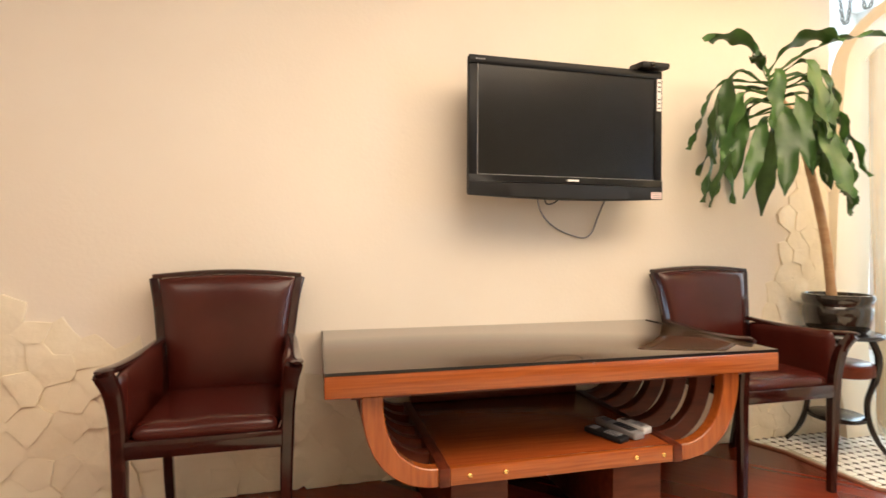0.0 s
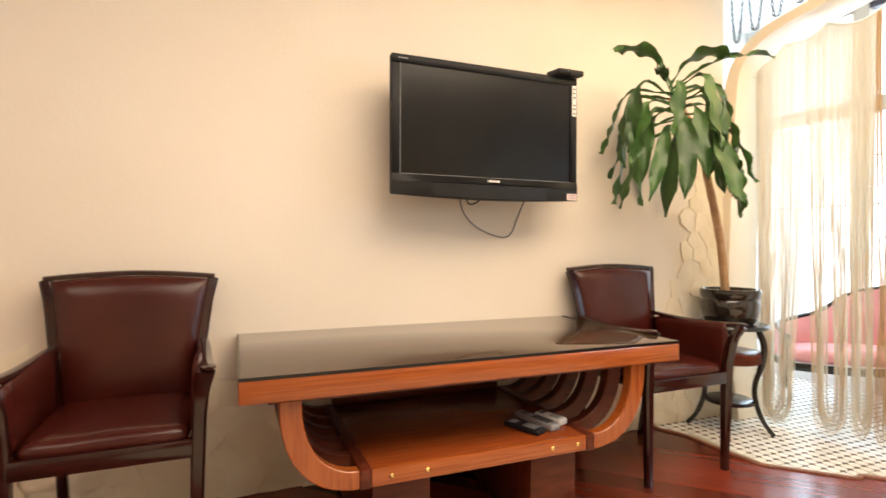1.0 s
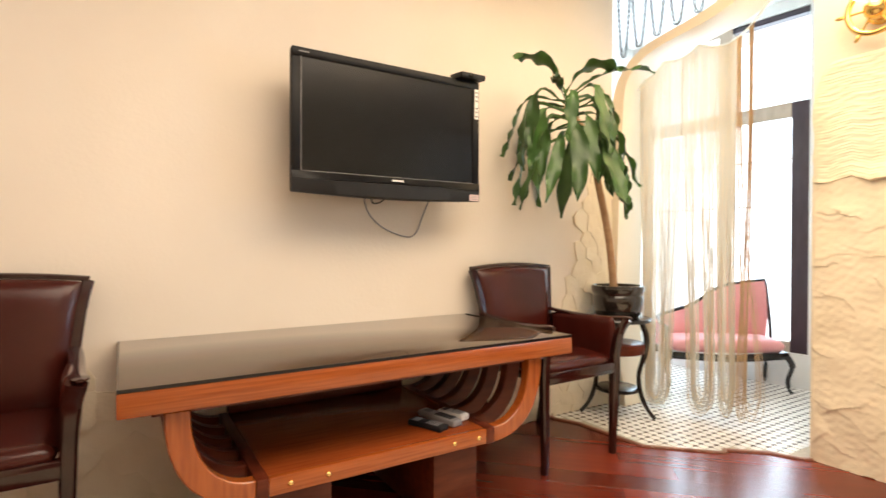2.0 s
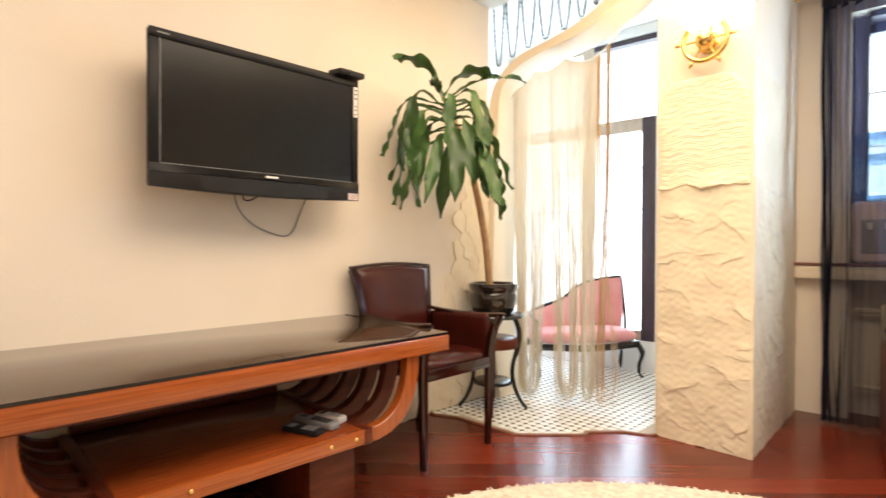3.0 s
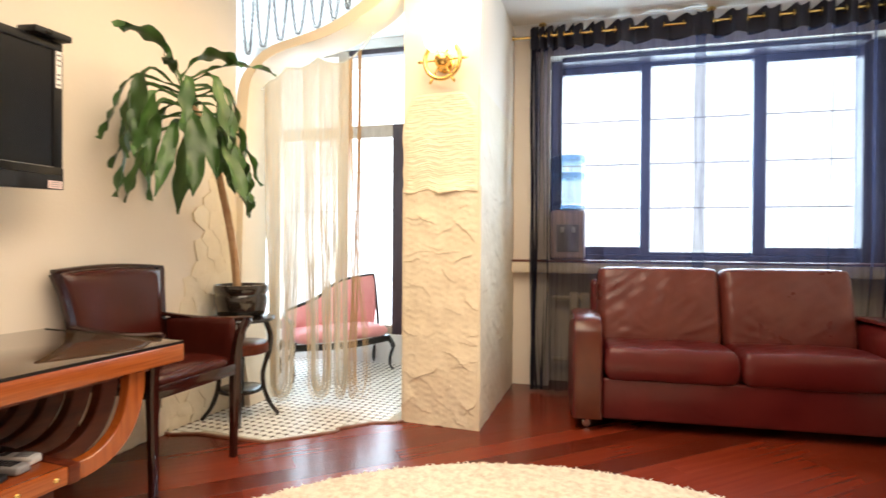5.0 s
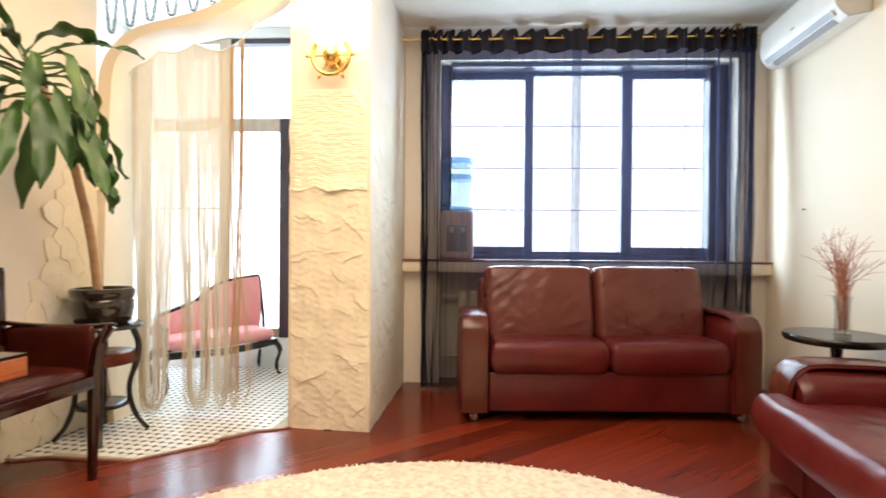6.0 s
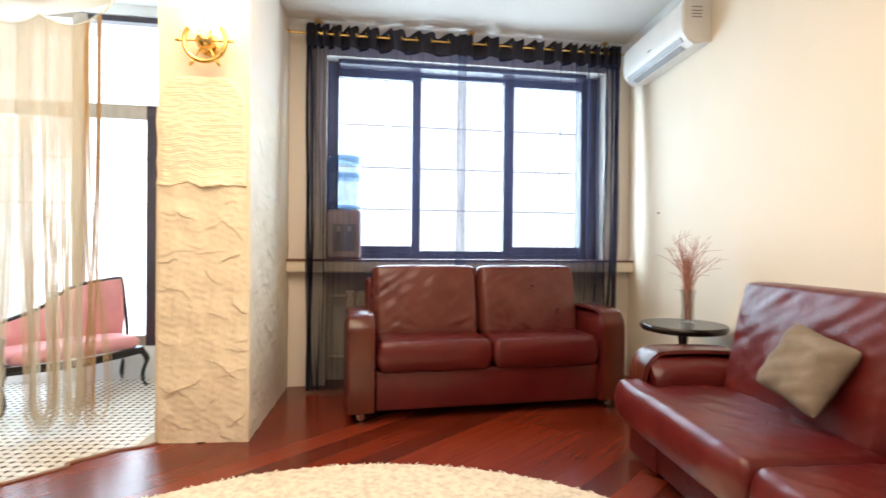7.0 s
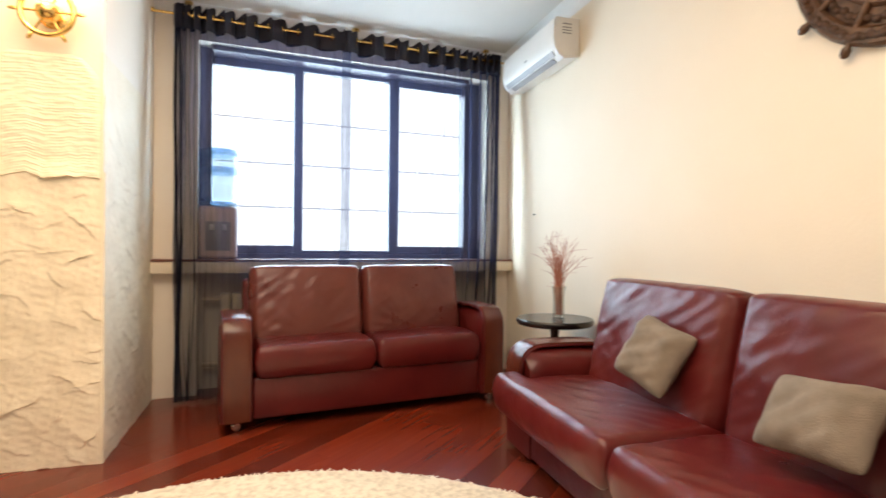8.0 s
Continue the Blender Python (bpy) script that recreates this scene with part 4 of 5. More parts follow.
CR = Vector((2.10, 2.145, 1.79)) - PL
tr = spline([(-0.01, 0.02, 0.17), (-0.10, -0.02, 0.45), (-0.22, -0.05, 0.75), (-0.33, -0.05, 1.05), tuple(CR)], 6)
bm = tube(bmesh.new(), tr, [0.023 - 0.008 * i / 24 + 0.0015 * (i % 2) for i in range(25)], 10)
part("trunk", bm, TRUNK, pt, "slanting pale brown trunk")
rnd = random.Random(7)


def strap_leaf(start, az, rise, length, width, droop, twist, curl):
    """An arching strap leaf: climbs, bends over and hangs, with wavy edges and a folded midrib."""
    n = 20
    d = Vector((math.cos(az), math.sin(az), 0))
    sd = Vector((-d.y, d.x, 0))
    p = Vector(start)
    ang = rise
    spine = []
    for i in range(n + 1):
        t = i / n
        spine.append((p.copy(), ang))
        k = min(1, max(0, (t - 0.20) / 0.30)) if droop > 1.0 else min(1, t * 0.95)
        ang = rise - (rise + droop) * k * k * (3 - 2 * k)
        side = sd * math.sin(t * 4 + curl) * 0.12
        p = p + (d * math.cos(ang) + Vector((0, 0, 1)) * math.sin(ang) + side) * length / n
        q = p + PL
        if q.y > 2.425:
            p.y -= q.y - 2.425
    bm = bmesh.new()
    rws = []
    for i, (q, an) in enumerate(spine):
        t = i / n
        w = width * (0.11 + 0.89 * min(1, max(0, (t - 0.28) / 0.26)) ** 1.2) * (1 - max(0, t - 0.70) / 0.30 * 0.5) * (1 - max(0, t - 0.88) * 7) * (1 + 0.10 * math.sin(t * 23 + curl * 2))
        w = max(w, 0.004)
        tw = twist * t
        nrm = (-d * math.sin(an) + Vector((0, 0, 1)) * math.cos(an))
        s = sd * math.cos(tw) + nrm * math.sin(tw)
        n2 = nrm * math.cos(tw) - sd * math.sin(tw)
        wav = 0.017 * math.sin(t * 24 + curl * 3) * (0.2 + t)
        wav2 = 0.017 * math.sin(t * 21 + curl * 5 + 1.5) * (0.2 + t)
        row = [q - s * w / 2 + n2 * (0.010 + wav), q - s * w / 4 + n2 * 0.004, q, q + s * w / 4 + n2 * 0.004, q + s * w / 2 + n2 * (0.010 + wav2)]
        for v in row:
            if v.y + PL.y > 2.44:
                v.y = 2.44 - PL.y
        rws.append([bm.verts.new(v) for v in row])
    for a, b in zip(rws, rws[1:]):
        for k in range(4):
            bm.faces.new((a[k], a[k + 1], b[k + 1], b[k]))
    return bm


leaves = [
    (CR + Vector((0, 0, 0.05)), radians(178), radians(58), 0.42, 0.092, radians(22), 0.3, 1.0),
    (CR + Vector((0, 0, 0.06)), radians(-50), radians(66), 0.36, 0.115, radians(40), -0.3, 2.2),
    (CR + Vector((0, 0, 0.04)), radians(-38), radians(38), 0.50, 0.075, radians(12), 0.4, 4.0),
    (CR + Vector((0, 0, 0.03)), radians(-150), radians(35), 0.26, 0.060, radians(10), 0.2, 5.0),
]
for i in range(29):
    tier = i / 28
    az = i * 2.39996 + rnd.uniform(-0.3, 0.3)
    z_ = 0.03 - 0.17 * tier
    rise = radians(24 - 36 * tier + rnd.uniform(-9, 9))
    ln = 0.56 + 0.05 * tier + rnd.uniform(-0.07, 0.07)
    wd = 0.072 + rnd.uniform(-0.014, 0.014)
    dr = radians(84 + rnd.uniform(-14, 4))
    leaves.append((CR + Vector((0.05 * tier, -0.01 * tier, z_)), az, rise, ln, wd, dr, rnd.uniform(-0.7, 0.7), rnd.uniform(0, 6)))
# a lower clump on the side of the alcove
for i in range(6):
    leaves.append((CR + Vector((0.11 + 0.02 * i, -0.02, -0.20 - 0.03 * i)), radians(-115 + i * 18), radians(15), 0.38 + 0.03 * (i % 3), 0.075, radians(86), rnd.uniform(-0.5, 0.5), i * 1.3))
for lf in leaves:
    part("leaf", strap_leaf(*lf), LEAF, pt)

# ---- silver chains draped above the arch ----


def chain(y0, z0, y1, z1, low, x):
    c = thing("hanging_chain", pose(0, 0, 0), "silver chain draped in a loop above the arch", "chain", "draped chains")
    bm = bmesh.new()
    P = spline([(x, y0, z0), (x, y0 + (y1 - y0) * 0.10, z0 + (low - z0) * 0.5), (x, y0 + (y1 - y0) * 0.32, low + 0.035), (x, (y0 + y1) / 2, low), (x, y0 + (y1 - y0) * 0.68, low + 0.035), (x, y0 + (y1 - y0) * 0.90, z1 + (low - z1) * 0.5), (x, y1, z1)], 24)
    acc, last, k = 0.0, P[0], 0
    for p in P[1:]:
        acc += (p - last).length
        if acc > 0.025:
            d = (p - last).normalized()
            m = Matrix.Translation(p) @ d.to_track_quat('X', 'Z').to_matrix().to_4x4() @ pose(0, 0, 0, 90 * (k % 2), 0, 0)
            ring = [m @ Vector((0.0135 * math.cos(a), 0.0085 * math.sin(a), 0)) for a in np.linspace(0, 2 * math.pi, 9)]
            tube(bm, ring, 0.0040, 4, closed_ends=False)
            acc, k = 0.0, k + 1
        last = p
    part("chain_strand", bm, CHAINM, c)


for y0, y1, low in ((2.44, 2.33, 2.27), (2.33, 2.20, 2.30), (2.20, 2.07, 2.325), (2.07, 1.93, 2.345), (1.93, 1.80, 2.365), (1.80, 1.69, 2.40), (1.69, 1.61, 2.45)):
    chain(y0 - 0.005, 2.84, y1 + 0.005, 2.84, low + 0.012, 2.86)

# ---- string curtain hanging from the arch ----
st = thing("string_curtain", pose(0, 0, 0), "beige string curtain gathered in looped tassels under the arch", "curtain")


def rail_at(s):
    """Plan line of the curtain, s from 0 at the jamb to 1 at the pillar, and its height."""
    pts = [(2.90, 2.375, 1.95), (2.93, 2.27, 2.135), (2.97, 2.12, 2.22), (3.0, 1.95, 2.25), (3.02, 1.80, 2.27), (3.02, 1.66, 2.31), (3.02, 1.50, 2.40), (3.02, 1.36, 2.48)]
    f_ = min(0.9999, max(0, s)) * (len(pts) - 1)
    i = int(f_)
    return Vector(pts[i]).lerp(Vector(pts[i + 1]), f_ - i)


bm = bmesh.new()
PEGS = (0.10, 0.25, 0.43, 0.79)


def head_at(s):
    """The slack heading tape sags between its pegs."""
    p = rail_at(s)
    for a, b in zip(PEGS, PEGS[1:]):
        if a <= s <= b:
            p.z -= 0.055 * math.sin(math.pi * (s - a) / (b - a)) ** 0.8 * min(1.3, (b - a) / 0.25)
    return p


bar(bm, [head_at(0.08 + 0.72 * i / 60) for i in range(61)], 0.005, 0.014, (0, 0, 1))
part("heading_tape", bm, STRINGLIT, st)
# bundles: span of the heading, feet where the strings go down and come up again, count, width of a foot, lowest loop
BUNDLES = ((0.10, 0.345, 0.185, 0.265, 66, 0.050, 0.010), (0.345, 0.52, 0.410, 0.500, 52, 0.036, 0.030), (0.52, 0.64, 0.565, 0.625, 34, 0.030, 0.050), (0.708, 0.728, 0.660, 0.695, 9, 0.012, 0.035), (0.64, 0.665, 0.70, 0.775, 6, 0.016, 0.050))
for h0, h1, f0, f1, cnt, fw, low in BUNDLES:
    hm = (h0 + h1) / 2
    for k in range(cnt):
        # loops nest in one another: the outermost hangs lowest
        q = (k + rnd.uniform(0.1, 0.9)) / cnt
        a, b = head_at(h0 + (hm - h0) * q), head_at(h1 - (h1 - hm) * q)
        c = rail_at(f0 + (q - 0.5) * fw + rnd.gauss(0, 0.004))
        d = rail_at(f1 - (q - 0.5) * fw + rnd.gauss(0, 0.004))
        zl = low + 0.09 * q + abs(rnd.gauss(0, 0.025))
        jit = Vector((rnd.uniform(-0.03, 0.03), 0, 0))
        down, up = Vector((c.x, c.y, 0)) + jit, Vector((d.x, d.y, 0)) + jit
        def at_z(p, r_, t, z):
            v = p.lerp(r_, t)
            v.z = z
            return v
        belly = 0.42 + 0.06 * q
        pts = [a, at_z(a, down, 0.03, 1.75), at_z(a, down, 0.16, 1.30), at_z(a, down, 0.52, 0.86), at_z(a, down, 0.90, belly), at_z(down, up, 0.02, zl + 0.09), at_z(down, up, 0.25, zl + 0.015), at_z(down, up, 0.5, zl), at_z(down, up, 0.75, zl + 0.015), at_z(down, up, 0.98, zl + 0.09), at_z(b, up, 0.90, belly), at_z(b, up, 0.52, 0.86), at_z(b, up, 0.16, 1.30), at_z(b, up, 0.03, 1.75), b]
        bm = tube(bmesh.new(), spline(pts, 4), 0.0014, 4, closed_ends=False)
        part("string", bm, STRING if k % 4 == 0 or cnt < 10 else STRINGLIT, st)

# ---- pink settee in the alcove ----
se = thing("settee", pose(3.715, 2.155, 0, 0, 0, -34), "small pink upholstered settee with dark carved frame", "settee")
sw_, sd_ = 0.415, 0.30
bm = bmesh.new()
pillow(bm, 2 * sw_ - 0.02, sd_ + 0.02, 0.12, Matrix.Translation((0, sd_ / 2 + 0.005, 0.335)), 18, 0.18, 0.4)
part("seat", bm, PINK, se)
bm = bar(bmesh.new(), spline([(-sw_, 0.02, 0.270), (-0.2, -0.012, 0.262), (0, -0.022, 0.256), (0.2, -0.012, 0.262), (sw_, 0.02, 0.270)], 5), 0.028, 0.05, (0, 0, 1))
part("seat_rail", bm, BLACKWOOD, se)
part("seat_rail", B(-sw_, sw_, sd_ - 0.02, sd_ + 0.01, 0.245, 0.295, bevel=0.004), BLACKWOOD, se)
for s in (-1, 1):
    part("seat_rail", B(s * sw_, s * (sw_ - 0.03), 0.02, sd_, 0.245, 0.295, bevel=0.004), BLACKWOOD, se)
    for y, o in ((0.02, -1), (sd_ - 0.01, 1)):
        pts = spline([(s * (sw_ - 0.01), y, 0.27), (s * (sw_ + 0.022), y + o * 0.016, 0.20), (s * (sw_ - 0.0), y + o * 0.005, 0.10), (s * (sw_ + 0.005), y + o * 0.012, 0.03), (s * (sw_ + 0.030), y + o * 0.018, 0.006)], 5)
        part("leg", tube(bmesh.new(), pts, [0.022] * 6 + [0.015] * 8 + [0.010] * 7, 8), BLACKWOOD, se)
# back: low round the curled arm, rising in a wave to a high shoulder at the other end
top = spline([(-sw_ - 0.012, 0.02, 0.455), (-sw_ - 0.015, 0.16, 0.495), (-sw_ + 0.03, sd_ - 0.03, 0.520), (-0.27, sd_ + 0.01, 0.55), (-0.12, sd_ + 0.015, 0.60), (0.0, sd_ + 0.018, 0.685), (0.10, sd_ + 0.02, 0.735), (0.24, sd_ + 0.02, 0.765), (sw_ - 0.03, sd_ + 0.015, 0.782), (sw_, sd_ + 0.005, 0.770), (sw_ + 0.008, sd_ - 0.02, 0.62), (sw_ + 0.010, sd_ - 0.05, 0.45), (sw_ + 0.005, sd_ - 0.07, 0.30)], 6)
part("top_rail", tube(bmesh.new(), top, 0.014, 8), BLACKWOOD, se, "dark carved top rail")
bm = bmesh.new()
lay = []
for off in (-0.022, 0.022):
    lay.append([[bm.verts.new((p.x * (1 - off * 1.5), p.y - off - 0.02 * math.sin(math.pi * j / 6), 0.32 + (p.z - 0.325) * j / 6)) for j in range(7)] for p in top[2:-16]])
for L_, flip in ((lay[1], False), (lay[0], True)):
    for a, b in zip(L_, L_[1:]):
        for j in range(6):
            q = (a[j], b[j], b[j + 1], a[j + 1])
            bm.faces.new(q[::-1] if flip else q)
part("backrest", bm, PINK, se, "pink padded back")
p = top[0]
part("arm_post", tube(bmesh.new(), spline([(p.x, p.y, 0.29), (p.x * 1.03, p.y - 0.03, 0.37), tuple(p)], 5), 0.015, 8), BLACKWOOD, se)
bm = bmesh.new()
bmesh.ops.create_uvsphere(bm, u_segments=10, v_segments=8, radius=0.022, matrix=Matrix.Translation((p.x, p.y - 0.005, p.z)))
part("arm_scroll", bm, BLACKWOOD, se)

# ---- leather sofas ----


def sofa(name, m, label, w, d, arm_w, seat_h, arm_h, back_h, n_seats, base_z, front_over, arm_mat, castors, seed, facing=0.40, back_mat=SOFAHIDE, wrinkle=0.0062, tee=0.0):
    """Local: x across, y=0 at the front growing to the back."""
    s = thing(name, m, label, "sofa")
    iw = w - 2 * arm_w
    part("base", B(-w / 2 + (0.08 if tee else arm_w), w / 2 - (0.08 if tee else arm_w), 0.03, d - 0.02, base_z, seat_h - 0.17, bevel=0.015, seg=3), SOFAHIDE, s)
    part("back_frame", B(-iw / 2 - 0.028, iw / 2 + 0.028, d - 0.16, d, base_z, back_h - 0.07, bevel=0.03, seg=3), SOFAHIDE, s)
    sw1 = iw / n_seats
    for k in range(n_seats):
        cx = -iw / 2 + sw1 * (k + 0.5)
        mm = Matrix.Translation((cx, (d - 0.18) / 2 - front_over / 2, seat_h - 0.085))
        bm = pillow(bmesh.new(), sw1 + 0.012, d - 0.16 + front_over, 0.205, mm, 60, 0.13, 0.16, 0.0050, seed + k)
        if tee:
            side = -1 if k == 0 else 1
            for v in bm.verts:
                if v.co.y < -0.012:
                    v.co.x += side * arm_w * 0.52 * max(0.0, side * (v.co.x - cx) / (sw1 / 2))
        part("seat_cushion", bm, SOFAHIDE, s)
        bh = back_h - seat_h + 0.08
        mm = Matrix.Translation((cx, d - 0.235, seat_h + bh / 2 - 0.055)) @ pose(0, 0, 0, 78, 0, 0)
        bm = pillow(bmesh.new(), sw1 + 0.006, bh, 0.22, mm, 64, 0.14, 0.20, wrinkle, seed + 7 + k * 3)
        # pull lines fan out from the lower middle of the cushion
        for v in bm.verts:
            px, pz = v.co.x - cx - 0.05 * math.sin(seed + k * 2.0), v.co.z - seat_h - 0.02
            rr, an = math.hypot(px, pz), math.atan2(px, pz + 1e-6)
            fan = max(0.0, 1 - abs(rr - bh * 0.42) / (bh * 0.36))
            v.co.y -= 0.0045 * fan * noise.noise(Vector((an * 5.5, rr * 3, seed * 1.3 + k))) * (1.0 if v.co.y < d - 0.2 else 0.0)
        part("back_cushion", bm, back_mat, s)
    for sg in (-1, 1):
        x0 = sg * (w / 2 - arm_w / 2)
        bm = bmesh.new()
        prof_ = [(-0.5, 0.0), (-0.5, 0.80)] + [(-0.5 + 0.5 * (1 - math.cos(a)), 0.80 + 0.20 * math.sin(a)) for a in np.linspace(0.3, math.pi - 0.3, 9)] + [(0.5, 0.80), (0.5, 0.0)]
        ny = 14
        rings = []
        for j in range(ny + 1):
            t = j / ny
            y = tee + (d - 0.03 - tee) * t
            h = arm_h - base_z - 0.10 * max(0, t - 0.35) ** 2 * 1.2
            if t == 0:
                h *= 0.94
            sc_ = 0.94 if j in (0, ny) else 1.0
            rings.append([bm.verts.new((x0 + q[0] * arm_w * sc_, y + (0.012 if j == 0 else 0), base_z + q[1] * h)) for q in prof_])
        for a, b in zip(rings, rings[1:]):
            for k in range(len(prof_)):
                k2 = (k + 1) % len(prof_)
                bm.faces.new((a[k], a[k2], b[k2], b[k]))
        bm.faces.new(rings[0])
        bm.faces.new(rings[-1][::-1])
        bmesh.ops.recalc_face_normals(bm, faces=bm.faces)
        arm = part("arm", bm, SOFAHIDE, s)
        # rubbed leather facing that runs up the front and over the top of the arm
        bm = bmesh.new()
        hw_ = arm_w * facing
        pth = spline([(x0, tee - 0.010, 0.34 if tee else base_z + 0.01), (x0, tee - 0.012, 0.38 if tee else arm_h * 0.5), (x0, tee - 0.012, arm_h - 0.11), (x0, tee + 0.010, arm_h - 0.04), (x0, tee * 0.7 + 0.07, arm_h + 0.002), (x0, 0.20, arm_h + 0.010), (x0, 0.42, arm_h + 0.004), (x0, d * 0.78, arm_h - 0.028)], 5)
        bar(bm, pth, hw_ * 2, 0.028, (0, -0.55, 0.83))
        part("arm_facing", bm, arm_mat, arm, "rubbed tan-brown leather arm facing")
        for e in (-1, 1):
            part("piping", tube(bmesh.new(), [q + Vector((e * (hw_ + 0.002), 0.004, -0.003)) for q in pth], 0.0065, 6), SOFAHIDE, arm, "dark leather piping")
    for sx in (-1, 1):
        for y in (0.07, d - 0.08):
            bm = bmesh.new()
            if castors:
                lathe(bm, [(0.020, -0.012), (0.026, -0.006), (0.026, 0.006), (0.020, 0.012)], 16)
                o = part("castor", bm, STEEL, s, at=pose(sx * (w / 2 - arm_w * 0.5), y, 0.027, 90, 0, 20))
            else:
                lathe(bm, [(0.02, 0.0), (0.026, 0.02), (0.026, base_z + 0.002)], 16)
                o = part("foot", bm, BLACKWOOD, s, at=pose(sx * (w / 2 - arm_w * 0.6), y, 0))
            if castors:
                part("castor_stem", tube(bmesh.new(), [(sx * (w / 2 - arm_w * 0.5), y, 0.03), (sx * (w / 2 - arm_w * 0.5), y, base_z + 0.01)], 0.012, 8), STEEL, s)
    return s


sofa("loveseat", pose(3.285, -0.530, 0, 0, 0, -81.6), "two-seat red-brown leather sofa standing before the window", 1.78, 0.66, 0.17, 0.47, 0.63, 0.895, 2, 0.065, 0.0, SOFAARM, True, 3.0, 0.40, LITHIDE, 0.0040)
sofa("corner_sofa", pose(1.56, -1.10, 0, 0, 0, 180), "long burgundy leather sofa with cushions along the wall", 2.26, 0.68, 0.30, 0.43, 0.555, 0.885, 2, 0.03, 0.13, SOFAARM, False, 11.0, 0.26, tee=0.012)


def cushion(m, w, h, label, seed):
    c = thing("cushion", m, label, "cushion", "linen cushions")
    bm = bmesh.new()
    pillow(bm, w, h, 0.13, Matrix(), 44, 0.50, 0.50, 0.014, seed)
    for v in bm.verts:
        v.co.x *= 1 - 0.07 * (1 - abs(v.co.y) / (h / 2)) * (abs(v.co.x) / (w / 2))
        v.co.y *= 1 - 0.07 * (1 - abs(v.co.x) / (w / 2)) * (abs(v.co.y) / (h / 2))
    part("cover", bm, LINEN, c)
    return c


cushion(pose(1.83, -1.37, 0.640, 0, 0, 0) @ pose(0, 0, 0, 62, 0, 190) @ pose(0, 0, 0, 0, 0, -14), 0.28, 0.27, "beige linen cushion leaning on the leather back", 1)
cushion(pose(1.13, -1.32, 0.618, 0, 0, 0) @ pose(0, 0, 0, 54, 0, 178) @ pose(0, 0, 0, 0, 0, 6), 0.30, 0.225, "beige linen cushion slumped on the leather seat", 2)

# ---- round side table with a vase of twigs ----
sd = thing("side_table", pose(2.93, -1.535, 0), "round black lacquered side table beside the sofa", "side table")
part("top", lathe(bmesh.new(), [(0.19, 0.585), (0.218, 0.592), (0.228, 0.606), (0.228, 0.618), (0.222, 0.628), (0.03, 0.628)], 48), BLACKWOOD, sd)
part("column", lathe(bmesh.new(), [(0.02, 0.05), (0.028, 0.10), (0.018, 0.16), (0.026, 0.30), (0.018, 0.42), (0.024, 0.52), (0.03, 0.587)], 20), BLACKWOOD, sd)
for k in range(3):
    a = radians(40 + 120 * k)
    d = Vector((math.cos(a), math.sin(a), 0))
    part("leg", tube(bmesh.new(), spline([d * 0.015 + Vector((0, 0, 0.13)), d * 0.08 + Vector((0, 0, 0.11)), d * 0.14 + Vector((0, 0, 0.04)), d * 0.19 + Vector((0, 0, 0.012))], 5), 0.013, 8), BLACKWOOD, sd)
VP = Vector((2.93, -1.56, 0.628))
vs = thing("vase", Matrix.Translation(VP), "clear glass vase holding a bunch of dry red twigs", "vase")
bm = bmesh.new()
lathe(bm, [(0.036, 0.0), (0.040, 0.006), (0.034, 0.08), (0.036, 0.15), (0.043, 0.19), (0.041, 0.19), (0.033, 0.15), (0.031, 0.08), (0.034, 0.014), (0.004, 0.012)], 28)
part("glass_body", bm, VASEGLASS, vs)
for k in range(48):
    a, tilt = rnd.uniform(0, 2 * math.pi), abs(rnd.gauss(0, 1.15))
    d = Vector((math.cos(a), math.sin(a) * 0.6, 0))
    ln = rnd.uniform(0.33, 0.52)
    pts, q = [], Vector((rnd.uniform(-0.015, 0.015), rnd.uniform(-0.015, 0.015), 0.02))
    dirn = Vector((0, 0, 1)) + d * tilt * 0.35
    for j in range(12):
        pts.append(q.copy())
        dirn = (dirn + d * tilt * 0.10 + Vector((rnd.gauss(0, 0.17), rnd.gauss(0, 0.12), rnd.gauss(0, 0.08)))).normalized()
        if q.z < 0.2:
            dirn = (dirn * Vector((0.25, 0.25, 1))).normalized()
        q = q + dirn * ln / 11
        if q.y + VP.y < -1.78:
            q.y = -1.78 - VP.y
    bm = tube(bmesh.new(), pts, [0.0022 - 0.0012 * j / 11 for j in range(12)], 4)
    for b in range(3):
        j = rnd.randint(5, 10)
        e = pts[j] + Vector((rnd.gauss(0, 0.04), rnd.gauss(0, 0.03), rnd.uniform(0.01, 0.06)))
        tube(bm, [pts[j], pts[j].lerp(e, 0.5) + Vector((0, 0, 0.006)), e], [0.0013, 0.001, 0.0007], 3)
    part("twig", bm, TWIG, vs)

